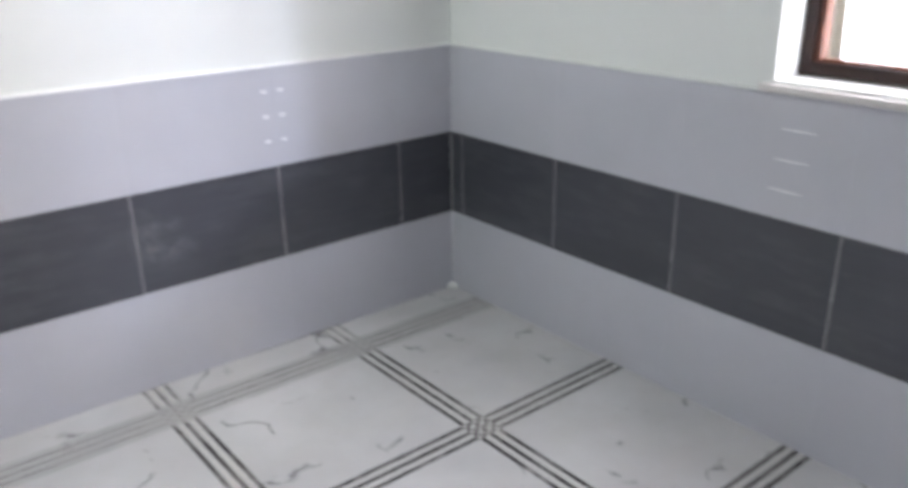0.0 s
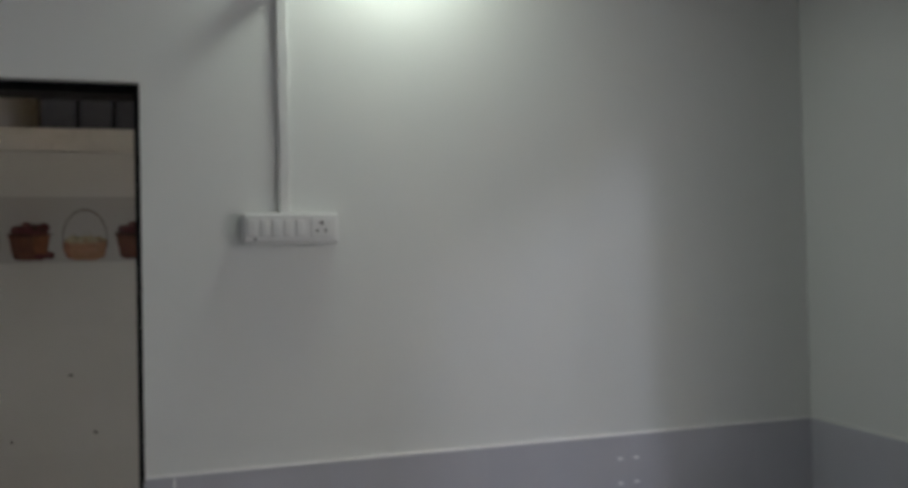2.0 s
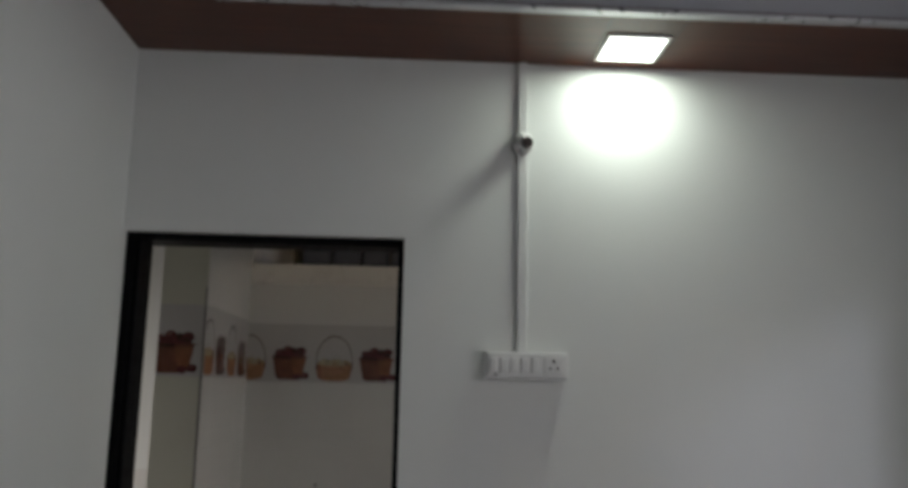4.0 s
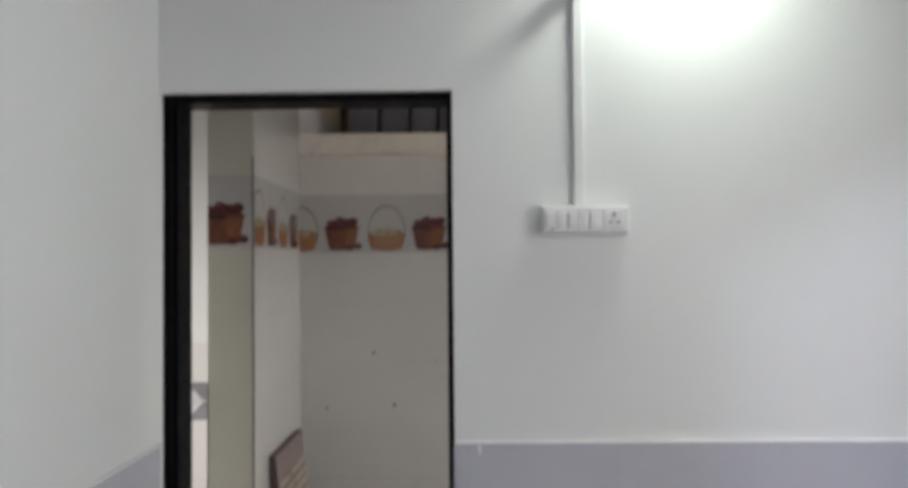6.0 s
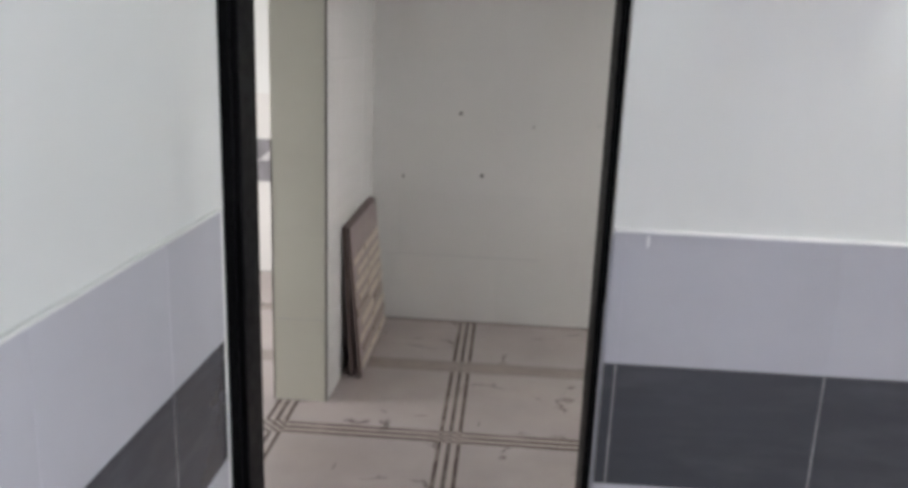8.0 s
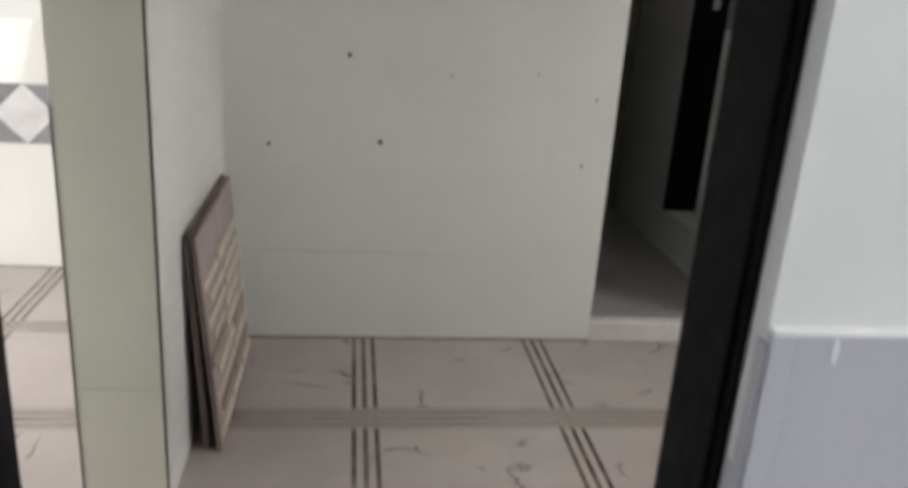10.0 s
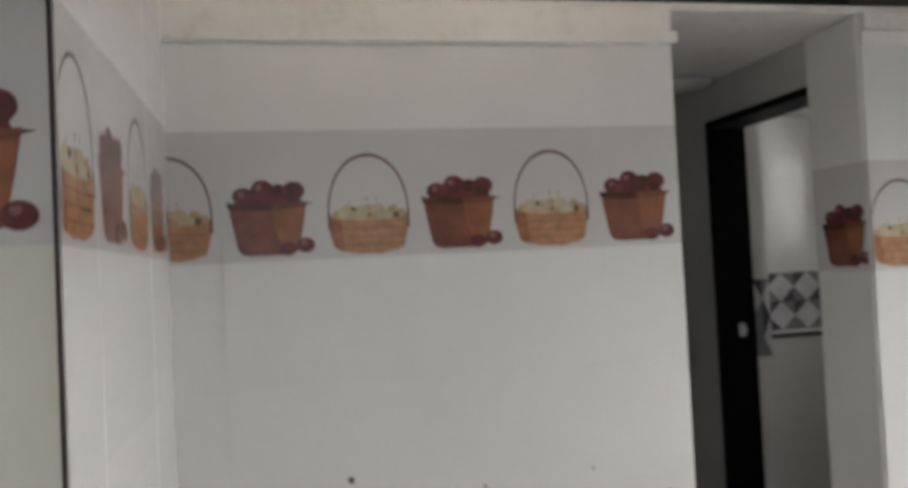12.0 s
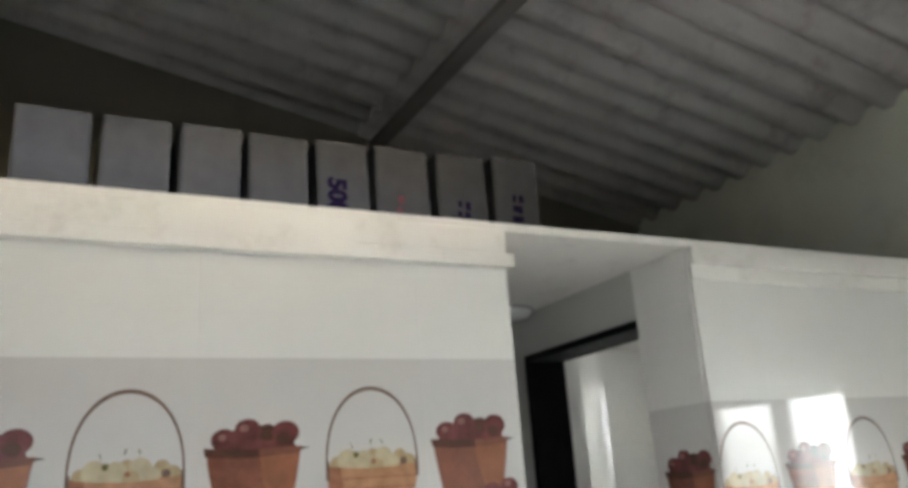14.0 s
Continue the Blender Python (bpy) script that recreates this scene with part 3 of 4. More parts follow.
for x in (-0.112, 0.112):
    thing("ceiling_joint", boxes([(0.713 + x - 0.0015, 0.713 + x + 0.0015, -0.40, 0.004, CEIL - 0.0012, CEIL + 0.002)]), M_SOCKET, "dark joint between two brown ceiling panels", "ceiling joint", kind="structure")
part("diffuser", boxes([(-0.088, 0.088, -0.088, 0.088, -0.005, 0.002)]), M_LED, lamp, "glowing white diffuser")

board = holder("switchboard", (0.402, E, 1.573), "white plastic surface switchboard with switches and a socket", "switchboard")
part("box", boxes([(-0.13, 0.13, -0.042, 0, -0.042, 0.042)], 0.005), M_PLASTIC, board)
part("cover_plate", boxes([(-0.124, 0.124, -0.047, -0.040, -0.037, 0.037)], 0.003), M_PLASTIC, board)
for i, x in enumerate((-0.105, -0.072, -0.040, -0.008, 0.024)):
    part("switch", boxes([(x - 0.011, x + 0.011, -0.054 + 0.002 * (i % 2), -0.045, -0.022, 0.022)], 0.003), M_PLASTIC, board)
bm = boxes([(0.052, 0.112, -0.051, -0.045, -0.028, 0.028)], 0.004)
socket = part("socket", bm, M_PLASTIC, board)
for x, z, r in ((0.082, 0.013, 0.005), (0.071, -0.008, 0.0038), (0.093, -0.008, 0.0038), (-0.098, -0.03, 0.004)):
    bm = bmesh.new()
    cyl(bm, (x, -0.0515, z), (0, 1, 0), r, 0.003, 12)
    part("pin_hole" if x > 0 else "screw_hole", bm, M_SOCKET, socket if x > 0 else board, "dark pin hole" if x > 0 else "dark screw hole")

thing("conduit", boxes([(0.374, 0.404, -0.010, E, 1.612, CEIL)], 0.003), M_PLASTIC, "white plastic cable conduit running down to the switchboard", "conduit")
bh = holder("bulb_holder", (0.387, -0.010, 2.288), "white plastic angled bulb holder with a dark empty socket", "bulb holder")
bm = bmesh.new()
cyl(bm, (0, -0.008, 0), (0, 1, 0), 0.036, 0.018, 28, bevel=0.004)
smooth(part("base", bm, M_PLASTIC, bh))
bm = bmesh.new()
cyl(bm, (0.004, -0.036, -0.006), (0.12, -1, -0.2), 0.025, 0.05, 28, 0.022, 0.004)
holder_body = smooth(part("body", bm, M_PLASTIC, bh))
bm = bmesh.new()
cyl(bm, (0.0075, -0.0625, -0.0115), (0.12, -1, -0.2), 0.0185, 0.006, 24, bevel=0.002)
part("socket", bm, M_SOCKET, holder_body, "dark red-brown socket mouth")

# ---- things in the kitchen ----


def leaning_tile(at_bottom, at_top, y0, y1, height, patterned, label):
    """One large floor tile leaning against the dividing wall."""
    lean = math.atan2(at_bottom - at_top, height)
    ob = holder("leaning_floor_tile", (at_bottom, (y0 + y1) / 2, 0.0), label, "floor tile", "tiles leaning on the wall")
    ob.rotation_euler = (0, -lean, 0)
    w, h = y1 - y0, height / math.cos(lean)
    part("tile_body", boxes([(-0.011, 0, -w / 2, w / 2, 0.003, h)], 0.002), M_SLAB, ob)
    part("tile_face", boxes([(0, 0.0025, -w / 2 + 0.006, w / 2 - 0.006, 0.01, h - 0.006)], 0.001), M_SLABTOP, ob, "mauve-brown glazed face")
    if patterned:
        rng = random.Random(4)
        z, k = 0.035, 0
        while z < h - 0.10:
            y = -w / 2 + 0.012 + 0.06 * (k % 2)
            while y < w / 2 - 0.06:
                b = min(y + rng.uniform(0.16, 0.34), w / 2 - 0.012)
                tall = rng.choice((0.022, 0.028, 0.032))
                part("raised_bar", boxes([(0.002, 0.008, y, b, z, z + tall)], 0.002), M_BAR if rng.random() < 0.75 else M_BARD, ob)
                y = b + rng.uniform(0.010, 0.03)
            z += 0.052
            k += 1
    return ob


leaning_tile(-0.786, -0.8195, 1.20, 1.81, 0.60, False, "brown floor tile leaning on the dividing wall")
leaning_tile(-0.750, -0.8015, 1.19, 1.80, 0.60, True, "brown floor tile with cream bars leaning against another tile")


def carton(x0, x1, z1, y0, tilt, print_kind):
    ob = holder("carton", ((x0 + x1) / 2, y0, 2.140), "upright grey tile carton with printed side on the loft" if print_kind else "upright plain grey tile carton on the loft", "carton", "row of cartons on the loft")
    ob.rotation_euler = (0, 0, radians(tilt))
    w, h = x1 - x0, z1 - 2.140
    bm = boxes([(-w / 2, w / 2, 0, 0.60, 0, h)], 0.009)
    for v in bm.verts:
        v.co.x += 0.004 * math.sin(9 * v.co.z + 31 * x0)
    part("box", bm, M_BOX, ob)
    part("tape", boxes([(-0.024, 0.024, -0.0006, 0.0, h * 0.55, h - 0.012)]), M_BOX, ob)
    if print_kind == "50":
        cu = bpy.data.curves.new("carton_number", "FONT")
        cu.body, cu.size, cu.extrude, cu.offset = "500", 0.066, 0.0003, 0.0036
        cu.align_x, cu.align_y = "LEFT", "CENTER"
        txt = new("number", bpy.data.objects.new("tmp", cu).data)
        txt.data.materials.append(M_INK)
        txt.parent = ob
        txt.matrix_local = pose(-0.022, -0.0013, 0.195, 90, 90, 0)
    elif print_kind:
        rng = random.Random(print_kind)
        bm = bmesh.new()
        for k in range(4):
            z = 0.20 - 0.032 * k if print_kind == "b" else 0.165 - 0.03 * k
            for j in range(2 if print_kind != "r" else 1):
                a = -0.016 + 0.02 * j + rng.uniform(-0.004, 0.004)
                add_box(bm, a, a + rng.uniform(0.01, 0.018), -0.0012, 0.0, z - rng.uniform(0.016, 0.026), z)
        part("print", bm, M_INKR if print_kind == "r" else M_INK, ob, "unreadable printed marks")
    return ob


edges = (-0.612, -0.433, -0.258, -0.091, 0.084, 0.247, 0.427, 0.602, 0.775)
kinds = ("", "", "", "", "50", "r", "c", "b")
tops = (2.435, 2.44, 2.437, 2.438, 2.441, 2.446, 2.446, 2.455)
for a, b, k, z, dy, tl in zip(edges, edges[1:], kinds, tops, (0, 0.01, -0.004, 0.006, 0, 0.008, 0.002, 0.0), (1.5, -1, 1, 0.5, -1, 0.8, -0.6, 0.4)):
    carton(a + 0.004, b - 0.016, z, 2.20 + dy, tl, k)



def squat_pan(at):
    """A low ceramic pan: an oval turned shell with a rolled rim and a hollow."""
    ob = holder("squat_pan", at, "white ceramic toilet pan on the raised bathroom floor", "toilet")
    profile = ((0.15, 0.0), (0.165, 0.02), (0.15, 0.09), (0.185, 0.17), (0.205, 0.185), (0.205, 0.20), (0.19, 0.208), (0.165, 0.20), (0.13, 0.12), (0.06, 0.07), (0.0, 0.065))
    bm = bmesh.new()
    rings, n = [], 36
    for r, z in profile:
        rings.append([bm.verts.new((0.82 * r * math.cos(2 * math.pi * i / n), 1.2 * r * math.sin(2 * math.pi * i / n), 0.7 * z)) for i in range(n)])
    for a, b in zip(rings, rings[1:]):
        for i in range(n):
            bm.faces.new((a[i], a[(i + 1) % n], b[(i + 1) % n], b[i]))
    bmesh.ops.remove_doubles(bm, verts=bm.verts, dist=0.0005)
    bmesh.ops.recalc_face_normals(bm, faces=bm.faces)
    smooth(part("bowl", bm, M_CERAMIC, ob))
    return ob


squat_pan((1.47, 2.84, 0.20))
bm = bmesh.new()
cyl(bm, (0, 0, -0.012), (0, 0, 1), 0.10, 0.024, 40, 0.112, 0.006)
cl = holder("corridor_lamp", (0.90, 2.72, 2.118), "unlit white round ceiling lamp in the corridor", "ceiling lamp")
smooth(part("diffuser", bm, M_PLASTIC, cl))
bm = bmesh.new()
cyl(bm, (0, 0, -0.004), (0, 0, 1), 0.118, 0.008, 40)
part("rim", bm, M_PLASTIC_D, cl)

for x, z, r in ((-0.441, 0.976, 0.0075), (-0.336, 0.702, 0.008), (-0.692, 0.684, 0.006), (-0.115, 0.929, 0.004), (0.345, 0.648, 0.0045), (0.168, 0.947, 0.003), (0.372, 0.872, 0.004)):
    q = bmesh.new()
    cyl(q, (0, 0, 0), (0, 1, 0), r, 0.006, 14, bevel=0.0015)
    ob = thing("wall_plug", q, M_SOCKET, "dark screw plug in the white tile wall", "wall plug", "plugs in the tiled wall")
    ob.location = (x, Y2 - 0.005, z)

# ---- tiles ----
MESHES = {}


def tile_mesh(w, h, mat, depth=0.010):
    key = (round(w, 4), round(h, 4), mat.name, depth)
    if key not in MESHES:
        bm = bmesh.new()
        b, x, z = 0.0015, w / 2, h / 2
        back = [bm.verts.new((sx * x, 0, sz * z)) for sx, sz in ((-1, -1), (1, -1), (1, 1), (-1, 1))]
        mid = [bm.verts.new((v.co.x, -depth + b, v.co.z)) for v in back]
        front = [bm.verts.new((v.co.x * (x - b) / x, -depth, v.co.z * (z - b) / z)) for v in back]
        bm.faces.new(front)
        for i in range(4):
            j = (i + 1) % 4
            bm.faces.new((back[i], back[j], mid[j], mid[i]))
            bm.faces.new((mid[i], mid[j], front[j], front[i]))
        bmesh.ops.recalc_face_normals(bm, faces=bm.faces)
        MESHES[key] = mesh_of("wall_tile", bm, mat)
    return MESHES[key]


def lay(parent, origin, turn, u0, u1, z0, z1, mat, first, pitch=0.463, joint=0.0025, name="wall_tile"):
    """A row of tiles on a wall: u runs to the right as one faces it, from origin; joints at first + n * pitch."""
    a, made = u0, []
    n = math.floor((u0 - first) / pitch) + 1
    while a < u1 - 0.004:
        b = min(first + n * pitch, u1)
        n += 1
        if b - a < 0.006:
            a = b
            continue
        ob = new(name, tile_mesh(b - a - joint, z1 - z0 - joint, mat))
        ob.matrix_world = Matrix.Translation(origin) @ pose(0, 0, 0, 0, 0, turn) @ pose((a + b) / 2, 0, (z0 + z1) / 2)
        ob.parent = parent
        made.append((ob, a, b))
        a = b
    return made


R = 0.305


def dado(parent, origin, turn, u0, u1, first):
    for k, mat in enumerate((M_LIGHT, M_DARK, M_LIGHT)):
        lay(parent, origin, turn, u0, u1, k * R, (k + 1) * R, mat, first, joint=0.0028 if k == 1 else 0.001)
    place = Matrix.Translation(origin) @ pose(0, 0, 0, 0, 0, turn)
    for z0, z1, mat, label in ((0, R, M_GROUTL, "grey grout"), (R, 2 * R, M_GROUT, "pale grout in the dark course"), (2 * R, 3 * R, M_GROUTL, "grey grout")):
        part("grout", boxes([(u0, u1, -0.0092, 0.001, z0, z1)]), mat, parent, label).matrix_world = place
    part("plaster_bead", boxes([(u0, u1, -0.0125, 0.001, 3 * R - 0.001, 3 * R + 0.006)], 0.002), M_DAB_GLINT if turn == 0 else M_PAINT, parent, "rough white plaster bead on the tiles").matrix_world = place


dado(WALL["wall_north"], (0, E, 0), 0, 0.013, XR, 0.504)
part("cement_edge", boxes([(0.0085, 0.0125, 0.0, 0.02, 0, 3 * R - 0.012), (0.0095, 0.0125, 0.02, 0.038, 0, 0.74)], 0.0015), M_GROUTL, WALL["wall_north"], "grey cement smeared on the reveal beside the tiles")
dado(WALL["wall_west"], (XL - E, 0, 0), 90, YB, -0.004, -0.30)
dado(WALL["wall_east"], (XR + E, 0, 0), -90, 0.004, -YB, 0.066)

# highlights on the glaze, put in as fixed white dabs at the ripple pitch
GLINTS_AND_DRIP = [("wall_north", (u, E - 0.0105, z), 0, 0.011, 0.0045) for u in (1.404, 1.459) for z in (0.843, 0.767, 0.690)]
# a real drip on the tiles by the door
GLINTS_AND_DRIP += [("wall_north", (0.086, E - 0.0105, 0.897), 0, 0.004, 0.016)]
# long thin highlights on the east tiles, also modelled as white dabs
GLINTS_AND_DRIP += [("wall_east", (XR + E - 0.0105, y, z), -90, 0.05, 0.0022) for y, z in ((-1.317, 0.833), (-1.308, 0.758), (-1.30, 0.682))]
for k, (w, at, turn, a, c) in enumerate(GLINTS_AND_DRIP):
    bm = bmesh.new()
    bmesh.ops.create_icosphere(bm, subdivisions=2, radius=1.0, matrix=Matrix.Diagonal((a, 0.0025, c, 1)))
    ob = smooth(thing("plaster_dab", bm, M_DAB_GLINT, "small white mark on the pale tiles, a modelled glint save for one plaster drip", "plaster dab", "plaster dabs on the tiles"))
    ob.matrix_world = Matrix.Translation(at) @ pose(0, 0, 0, 0, 0, turn)

bm = boxes([(XR - 0.005, XR + 0.002, -0.005, 0.002, 0.0, 0.60)], 0.002)
bmesh.ops.create_icosphere(bm, subdivisions=2, radius=1.0, matrix=Matrix.LocRotScale((XR - 0.012, -0.012, 0.006), None, (0.022, 0.022, 0.014)))
part("corner_joint", bm, M_PAINT, WALL["wall_north"], "rough white cement in the tile corner")

# basket border


def motif(u_from, u_to, pot=True, basket=True):
    """The printed pot of dark fruit and the handled basket of a border tile; measures from the tile's lower left corner."""
    bm = bmesh.new()

    def poly(pts, mat, lift):
        f = bm.faces.new([bm.verts.new((u, -lift, v)) for u, v in pts])
        f.material_index = mat

    def disc(u, v, r, mat, lift, squash=1.0, n=14):
        poly([(u + r * math.cos(2 * math.pi * i / n), v + squash * r * math.sin(2 * math.pi * i / n)) for i in range(n)], mat, lift)

    if pot:
        for k, (u, v, r) in enumerate(((0.065, 0.147, 0.022), (0.125, 0.147, 0.022), (0.047, 0.151, 0.021), (0.112, 0.163, 0.016), (0.082, 0.168, 0.021), (0.141, 0.162, 0.022))):
            disc(u, v, r, 3 if k != 3 else 2, 0.0002 + 0.00003 * k)
        poly([(0.030, 0.125), (0.034, 0.155), (0.150, 0.158), (0.160, 0.125)], 3, 0.00015)
        disc(0.076, 0.172, 0.007, 4, 0.0004)
        disc(0.043, 0.156, 0.006, 4, 0.0004)
        disc(0.137, 0.150, 0.012, 2, 0.0004)
        poly([(0.020, 0.128), (0.022, 0.105), (0.034, 0.030), (0.042, 0.017), (0.056, 0.013), (0.128, 0.014), (0.148, 0.022), (0.160, 0.095), (0.164, 0.128)], 0, 0.0005)
        poly([(0.100, 0.126), (0.104, 0.075), (0.116, 0.036), (0.128, 0.026), (0.150, 0.032), (0.159, 0.095), (0.162, 0.126)], 1, 0.0007)
        poly([(0.015, 0.138), (0.018, 0.122), (0.060, 0.118), (0.100, 0.118), (0.100, 0.133), (0.06, 0.134)], 2, 0.0009)
        poly([(0.100, 0.133), (0.100, 0.118), (0.164, 0.124), (0.166, 0.137)], 0, 0.0009)
        poly([(0.164, 0.129), (0.180, 0.133), (0.164, 0.135)], 2, 0.0009)
        for u, v, r, mat in ((0.127, 0.028, 0.017, 3), (0.161, 0.035, 0.018, 3), (0.158, 0.041, 0.006, 4)):
            disc(u, v, r, mat, 0.0009 + 0.00018 * mat + 0.001 * max(0, u - 0.127))
        for vert in bm.verts:
            vert.co.x = 0.012 + (vert.co.x - 0.015) * 1.235
            vert.co.z = 0.012 + (vert.co.z - 0.012) * 1.025
    if basket:
        n = 40
        for i in range(n):
            pts = []
            for k in (i, i + 1):
                a = math.pi * k / n
                for rr in (1.0, 0.955):
                    pts.append((0.345 + 0.099 * rr * math.cos(a), 0.096 + (0.156 * (rr if rr == 1 else 0.95)) * math.sin(a) ** 0.85))
            poly((pts[0], pts[1], pts[3], pts[2]), 8, 0.0003)
        poly([(0.250, 0.088), (0.256, 0.104), (0.30, 0.110), (0.36, 0.112), (0.41, 0.110), (0.434, 0.104), (0.440, 0.088)], 7, 0.0004)
        eggs = ((0.270, 0.100, 0.015, 11), (0.424, 0.102, 0.013, 11), (0.345, 0.114, 0.014, 11), (0.404, 0.110, 0.015, 11), (0.292, 0.106, 0.022, 9), (0.326, 0.104, 0.021, 9), (0.368, 0.110, 0.020, 9),
                (0.388, 0.100, 0.014, 9), (0.352, 0.094, 0.015, 11), (0.309, 0.117, 0.006, 10), (0.346, 0.103, 0.005, 7), (0.411, 0.101, 0.008, 8))
        for k, (u, v, r, mat) in enumerate(eggs):
            disc(u, v, r, mat, 0.00045 + 0.00003 * k, 1.05)
        for u, v, lean in ((0.302, 0.130, -0.4), (0.338, 0.136, 0.5), (0.366, 0.136, -0.2)):
            poly([(u, v), (u + 0.002, v), (u + 0.010 * lean + 0.0015, v + 0.009), (u + 0.010 * lean - 0.0015, v + 0.011)], 10, 0.0005)
        poly([(0.246, 0.098), (0.250, 0.060), (0.260, 0.026), (0.274, 0.017), (0.30, 0.012), (0.32, 0.008), (0.345, 0.010), (0.37, 0.007), (0.40, 0.013), (0.427, 0.022), (0.438, 0.060), (0.443, 0.098), (0.40, 0.092), (0.345, 0.089), (0.29, 0.092)], 6, 0.0009)
        poly([(0.246, 0.098), (0.250, 0.060), (0.260, 0.026), (0.274, 0.017), (0.288, 0.015), (0.276, 0.094)], 7, 0.0011)
        for k, (za, zb) in enumerate(((0.030, 0.033), (0.050, 0.053), (0.070, 0.073))):
            poly([(0.256 - 0.003 * k, za), (0.434 + 0.003 * k, za), (0.434 + 0.003 * k, zb), (0.256 - 0.003 * k, zb)], 7, 0.00105)
        for u in (0.246, 0.437):
            poly([(u, 0.070), (u + 0.007, 0.070), (u + 0.007, 0.106), (u, 0.106)], 8, 0.0012)
    for u, side in ((u_from, -1), (u_to, 1)):
        bmesh.ops.bisect_plane(bm, geom=bm.verts[:] + bm.edges[:] + bm.faces[:], plane_co=(u, 0, 0), plane_no=(side, 0, 0), clear_outer=True)
    return bm


PRINTS = [M_POT, M_POTL, M_RIM, M_FRUIT, M_FRUITL, M_LEAF, M_WICKER, M_WICKERD, M_HANDLE, M_EGG, M_LEAF, M_EGGD]


def tiled(parent, origin, turn, u0, u1, first, rows, mat, border=None, top=None):
    """Courses of tiles with joints at the heights in rows; the course that begins at border carries the baskets."""
    for z0, z1 in zip(rows, rows[1:]):
        for ob, a, b in lay(parent, origin, turn, u0, u1, z0, z1, M_BAND if border is not None and abs(z0 - border) < 1e-6 else mat, first, joint=0.0007):
            if border is not None and abs(z0 - border) < 1e-6:
                start = first + math.floor((a - first + 1e-4) / 0.463) * 0.463
                lo, hi = a - start + 0.002, b - start - 0.002
                p = part("basket_print", motif(lo, hi), PRINTS, ob, "printed pot of fruit and wicker basket")
                p.matrix_parent_inverse = Matrix.Identity(4)
                p.matrix_basis = Matrix.Translation((start - (a + b) / 2, -0.0103, z0 - (z0 + z1) / 2))
        own = M_BAND if border is not None and abs(z0 - border) < 1e-6 else mat
        ob = part("grout", boxes([(u0, u1, -0.0094, 0.001, z0, z1)]), own, parent)
        ob.matrix_world = Matrix.Translation(origin) @ pose(0, 0, 0, 0, 0, turn)


rows_l = [0.0, 0.320, 0.615, 0.912, 1.208, 1.505, 1.815, 2.026]
tiled(WALL["wall_tiled_rear"], (0, Y2 + E, 0), 0, PX1 + 0.004, XC0, -0.7155, rows_l, M_WHITE, 1.505)
rows_r = [0.0, 0.21, 0.51, 0.81, 1.11, 1.405, 1.71, 2.03]
tiled(WALL["wall_tiled_right"], (0, Y2 + E, 0), 0, XC1 + 0.004, XK, 0.762, rows_r, M_WHITE, 1.405)
tiled(WALL["wall_corridor_right"], (XC1 + E, 0, 0), -90, -dy0 + 0.004, -Y2 - 0.004, -2.115, rows_r[:-1] + [2.116], M_WHITE, 1.405)
rows_p = [0.0, 0.312, 0.612, 0.915, 1.217, 1.52, 1.825, 2.13, 2.435, 2.74, 3.05]
tiled(WALL["wall_divider"], (0, PY + E, 0), 0, PX0, PX1, -1.070, rows_p, M_CREAM, 1.52)
tiled(WALL["wall_divider"], (PX1 - E, 0, 0), 90, PY + 0.004, Y2, PY + 0.20, rows_p, M_WHITE, 1.52)


part("corner_joint", boxes([(PX1 - 0.003, PX1 + 0.0015, PY - 0.0052, PY + 0.0012, 0, 1.9)]), M_SOCKET, WALL["wall_divider"], "dark open joint at the tile corner")
part("corner_joint", boxes([(PX0 - 0.0025, PX0 + 0.0015, PY - 0.0052, PY + 0.003, 0, 0.95)]), M_SOCKET, WALL["wall_divider"], "dark open joint at the tile corner")

part("open_joint", boxes([(PX1 + 0.004, -0.06, Y2 - 0.0046, Y2, 0.3193, 0.3207)]), M_PLASTIC_D, WALL["wall_tiled_rear"], "dirty open tile joint")
part("open_joint", boxes([(PX0 + 0.002, PX1 - 0.004, PY - 0.0046, PY, 0.3113, 0.3127)]), M_PLASTIC_D, WALL["wall_divider"], "dirty open tile joint")
part("floor_joint", boxes([(PX1 + 0.004, XC0, Y2 - 0.006, Y2, 0.0, 0.005)]), M_SLAB, WALL["wall_tiled_rear"], "brown dirt in the joint at the floor")


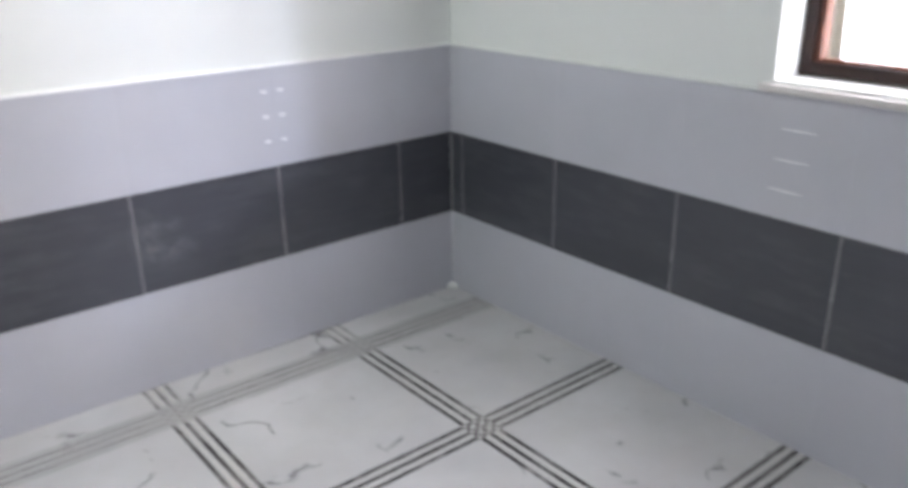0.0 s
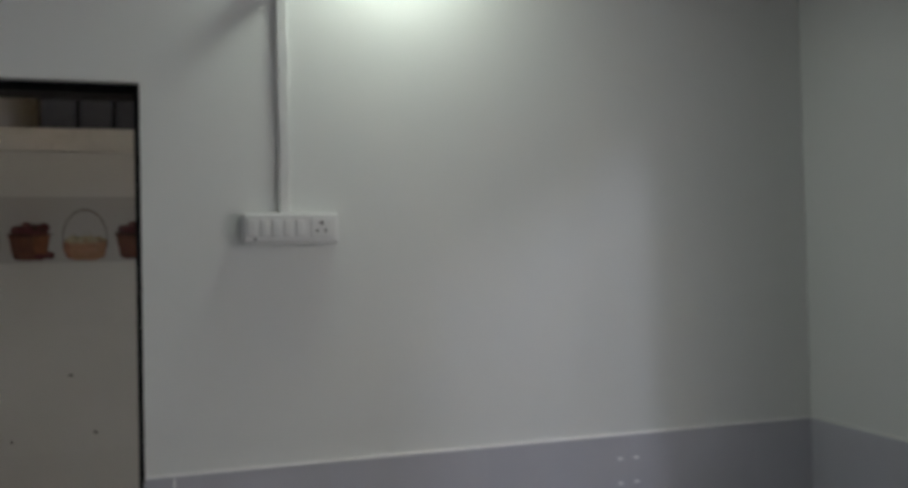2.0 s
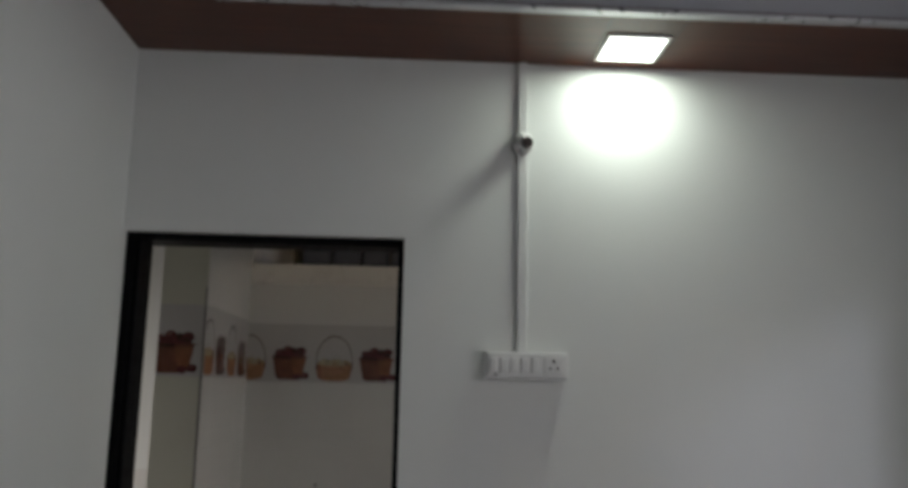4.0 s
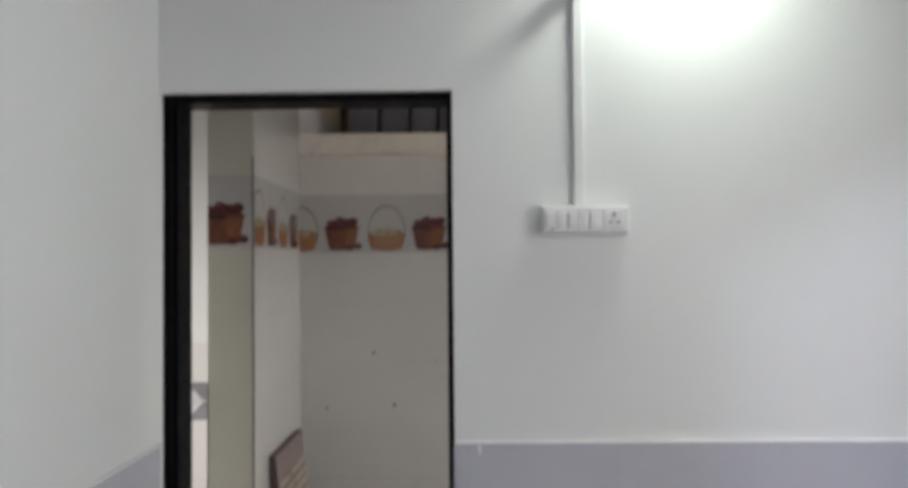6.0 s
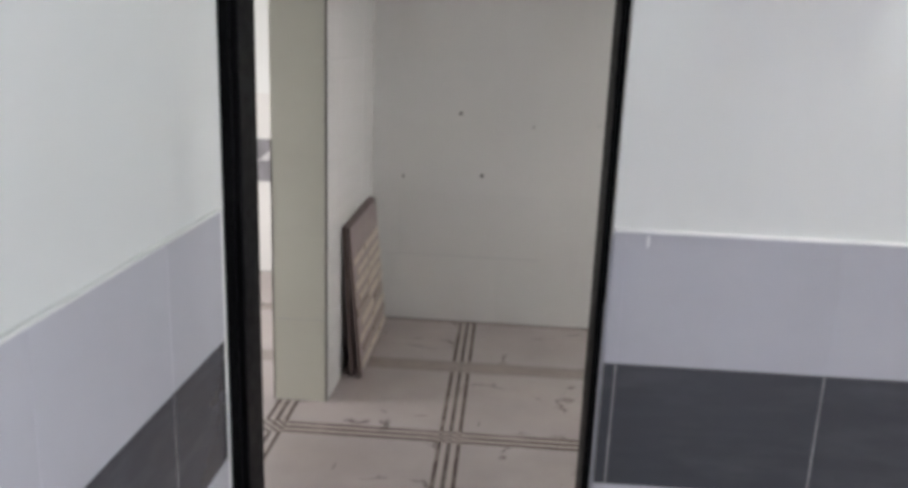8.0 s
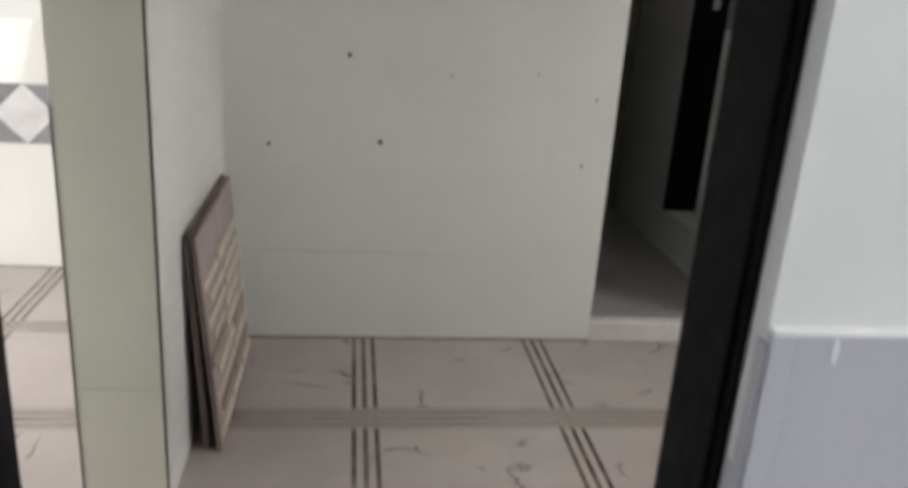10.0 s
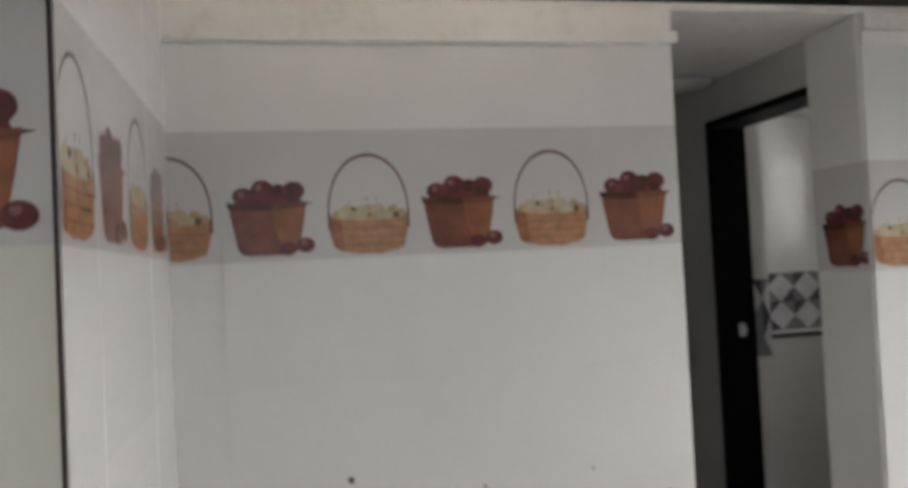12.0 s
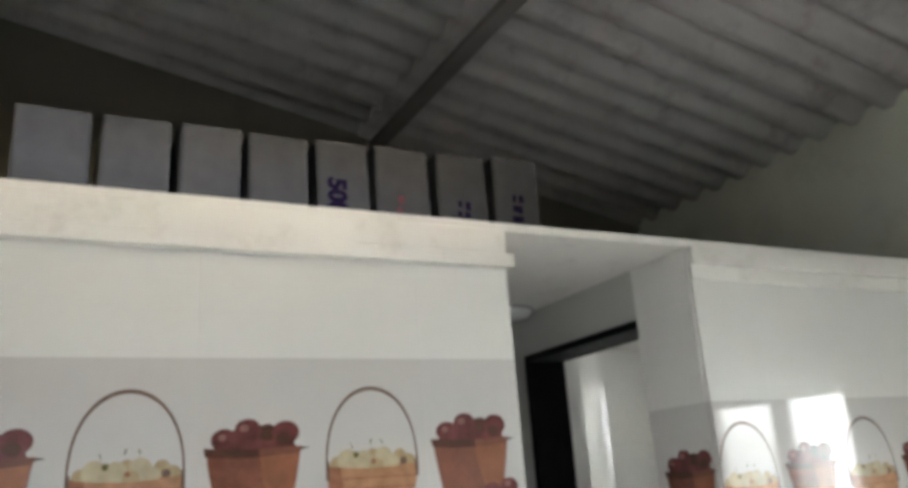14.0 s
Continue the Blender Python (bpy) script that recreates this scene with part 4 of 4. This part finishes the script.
def triangles(parent, origin, turn, u0, u1, z0, z1, cell, rows):
    """A border of printed triangles in greys, set as diamonds."""
    rng = random.Random(11)
    bm = bmesh.new()
    dz, u, i = (z1 - z0) / rows, u0, 0
    while u < u1 - 0.004:
        b = min(u + cell, u1)
        for k in range(rows):
            za, zb = z0 + k * dz, z0 + (k + 1) * dz
            c = [(u, za), (b, za), (b, zb), (u, zb)]
            if (i + k) % 2:
                tris = (((c[0], c[1], c[3]), True), ((c[1], c[2], c[3]), False))
            else:
                tris = (((c[0], c[1], c[2]), True), ((c[0], c[2], c[3]), False))
            for t, low in tris:
                f = bm.faces.new([bm.verts.new((p[0], -0.0108, p[1])) for p in t])
                inner = low if k % 2 else not low
                f.material_index = (2 if rng.random() < 0.85 else 1) if inner else rng.choice((0, 1, 1))
        u, i = b, i + 1
    ob = part("triangle_print", bm, M_TRI, parent, "grey and white printed triangles")
    ob.matrix_world = Matrix.Translation(origin) @ pose(0, 0, 0, 0, 0, turn)


# passage end wall and the bathroom
tiled(WALL["wall_passage_rear"], (0, 2.55 + E, 0), 0, -2.7, PX0, -2.6, [0, 0.235, 0.50, 0.74, 0.975], M_WHITE)
triangles(WALL["wall_passage_rear"], (0, 2.55 + E, 0), 0, -2.815, PX0, 0.505, 0.735, 0.115, 2)
wall("wall_bath_rear", [(XC1 + 0.14, XK, YH - 0.008, YH - 0.002, 0.2, 2.118)], M_TRIM, "glazed bathroom wall with a triangle border")
bath_rows = [0.2, 0.50, 0.79, 1.076, 1.37, 1.67, 1.97, 2.115]
tiled(WALL["wall_bath_rear"], (0, YH - 0.008, 0), 0, XC1 + 0.15, XK, 1.3, bath_rows, M_WHITE)
triangles(WALL["wall_bath_rear"], (0, YH - 0.008, 0), 0, XC1 + 0.15, XK, 1.10, 1.37, 0.07, 4)
part("border_strip", boxes([(XC1 + 0.15, XK, YH - 0.024, YH - 0.012, 1.062, 1.082)], 0.003), M_TRI[0], WALL["wall_bath_rear"], "dark grey border strip")
wall("wall_bath_return", [(XC1 + 0.145, 1.232, 2.766, 2.86, 0.2, 2.118)], M_TRIM, "narrow tiled return beside the bathroom door")
tiled(WALL["wall_bath_return"], (0, 2.766, 0), 0, XC1 + 0.147, 1.231, 1.3, bath_rows, M_WHITE)
triangles(WALL["wall_bath_return"], (0, 2.766, 0), 0, XC1 + 0.147, 1.231, 1.076, 1.37, 0.042, 4)


def lay_floor(parent, x0, x1, y0, y1, ox, oy, pitch, mat):
    cache = {}
    for i in range(math.floor((x0 - ox) / pitch), math.ceil((x1 - ox) / pitch)):
        for j in range(math.floor((y0 - oy) / pitch), math.ceil((y1 - oy) / pitch)):
            cx, cy = ox + (i + 0.5) * pitch, oy + (j + 0.5) * pitch
            a, b = max(x0, cx - pitch / 2 + 0.0008), min(x1, cx + pitch / 2 - 0.0008)
            c, d = max(y0, cy - pitch / 2 + 0.0008), min(y1, cy + pitch / 2 - 0.0008)
            if b - a < 0.01 or d - c < 0.01:
                continue
            key = tuple(round(v, 4) for v in (a - cx, b - cx, c - cy, d - cy))
            if key not in cache:
                bm = boxes([(*key, -0.0115, 0.0)], 0.0008)
                cache[key] = mesh_of("floor_tile", bm, mat)
            ob = new("floor_tile", cache[key])
            ob.location, ob.parent = (cx, cy, 0), parent


lay_floor(floor1, XL, XR, YB, 0.05, 0.948, -0.19, 0.62, M_FLOOR1)
lay_floor(floor2, -2.7, XK, 0.06, Y2 + 0.04, -0.37, 1.362, 0.605, M_FLOOR2)
lay_floor(floor2, -2.7, PX0 + 0.1, Y2 + 0.04, 2.55, -0.37, 1.362, 0.605, M_FLOOR2)
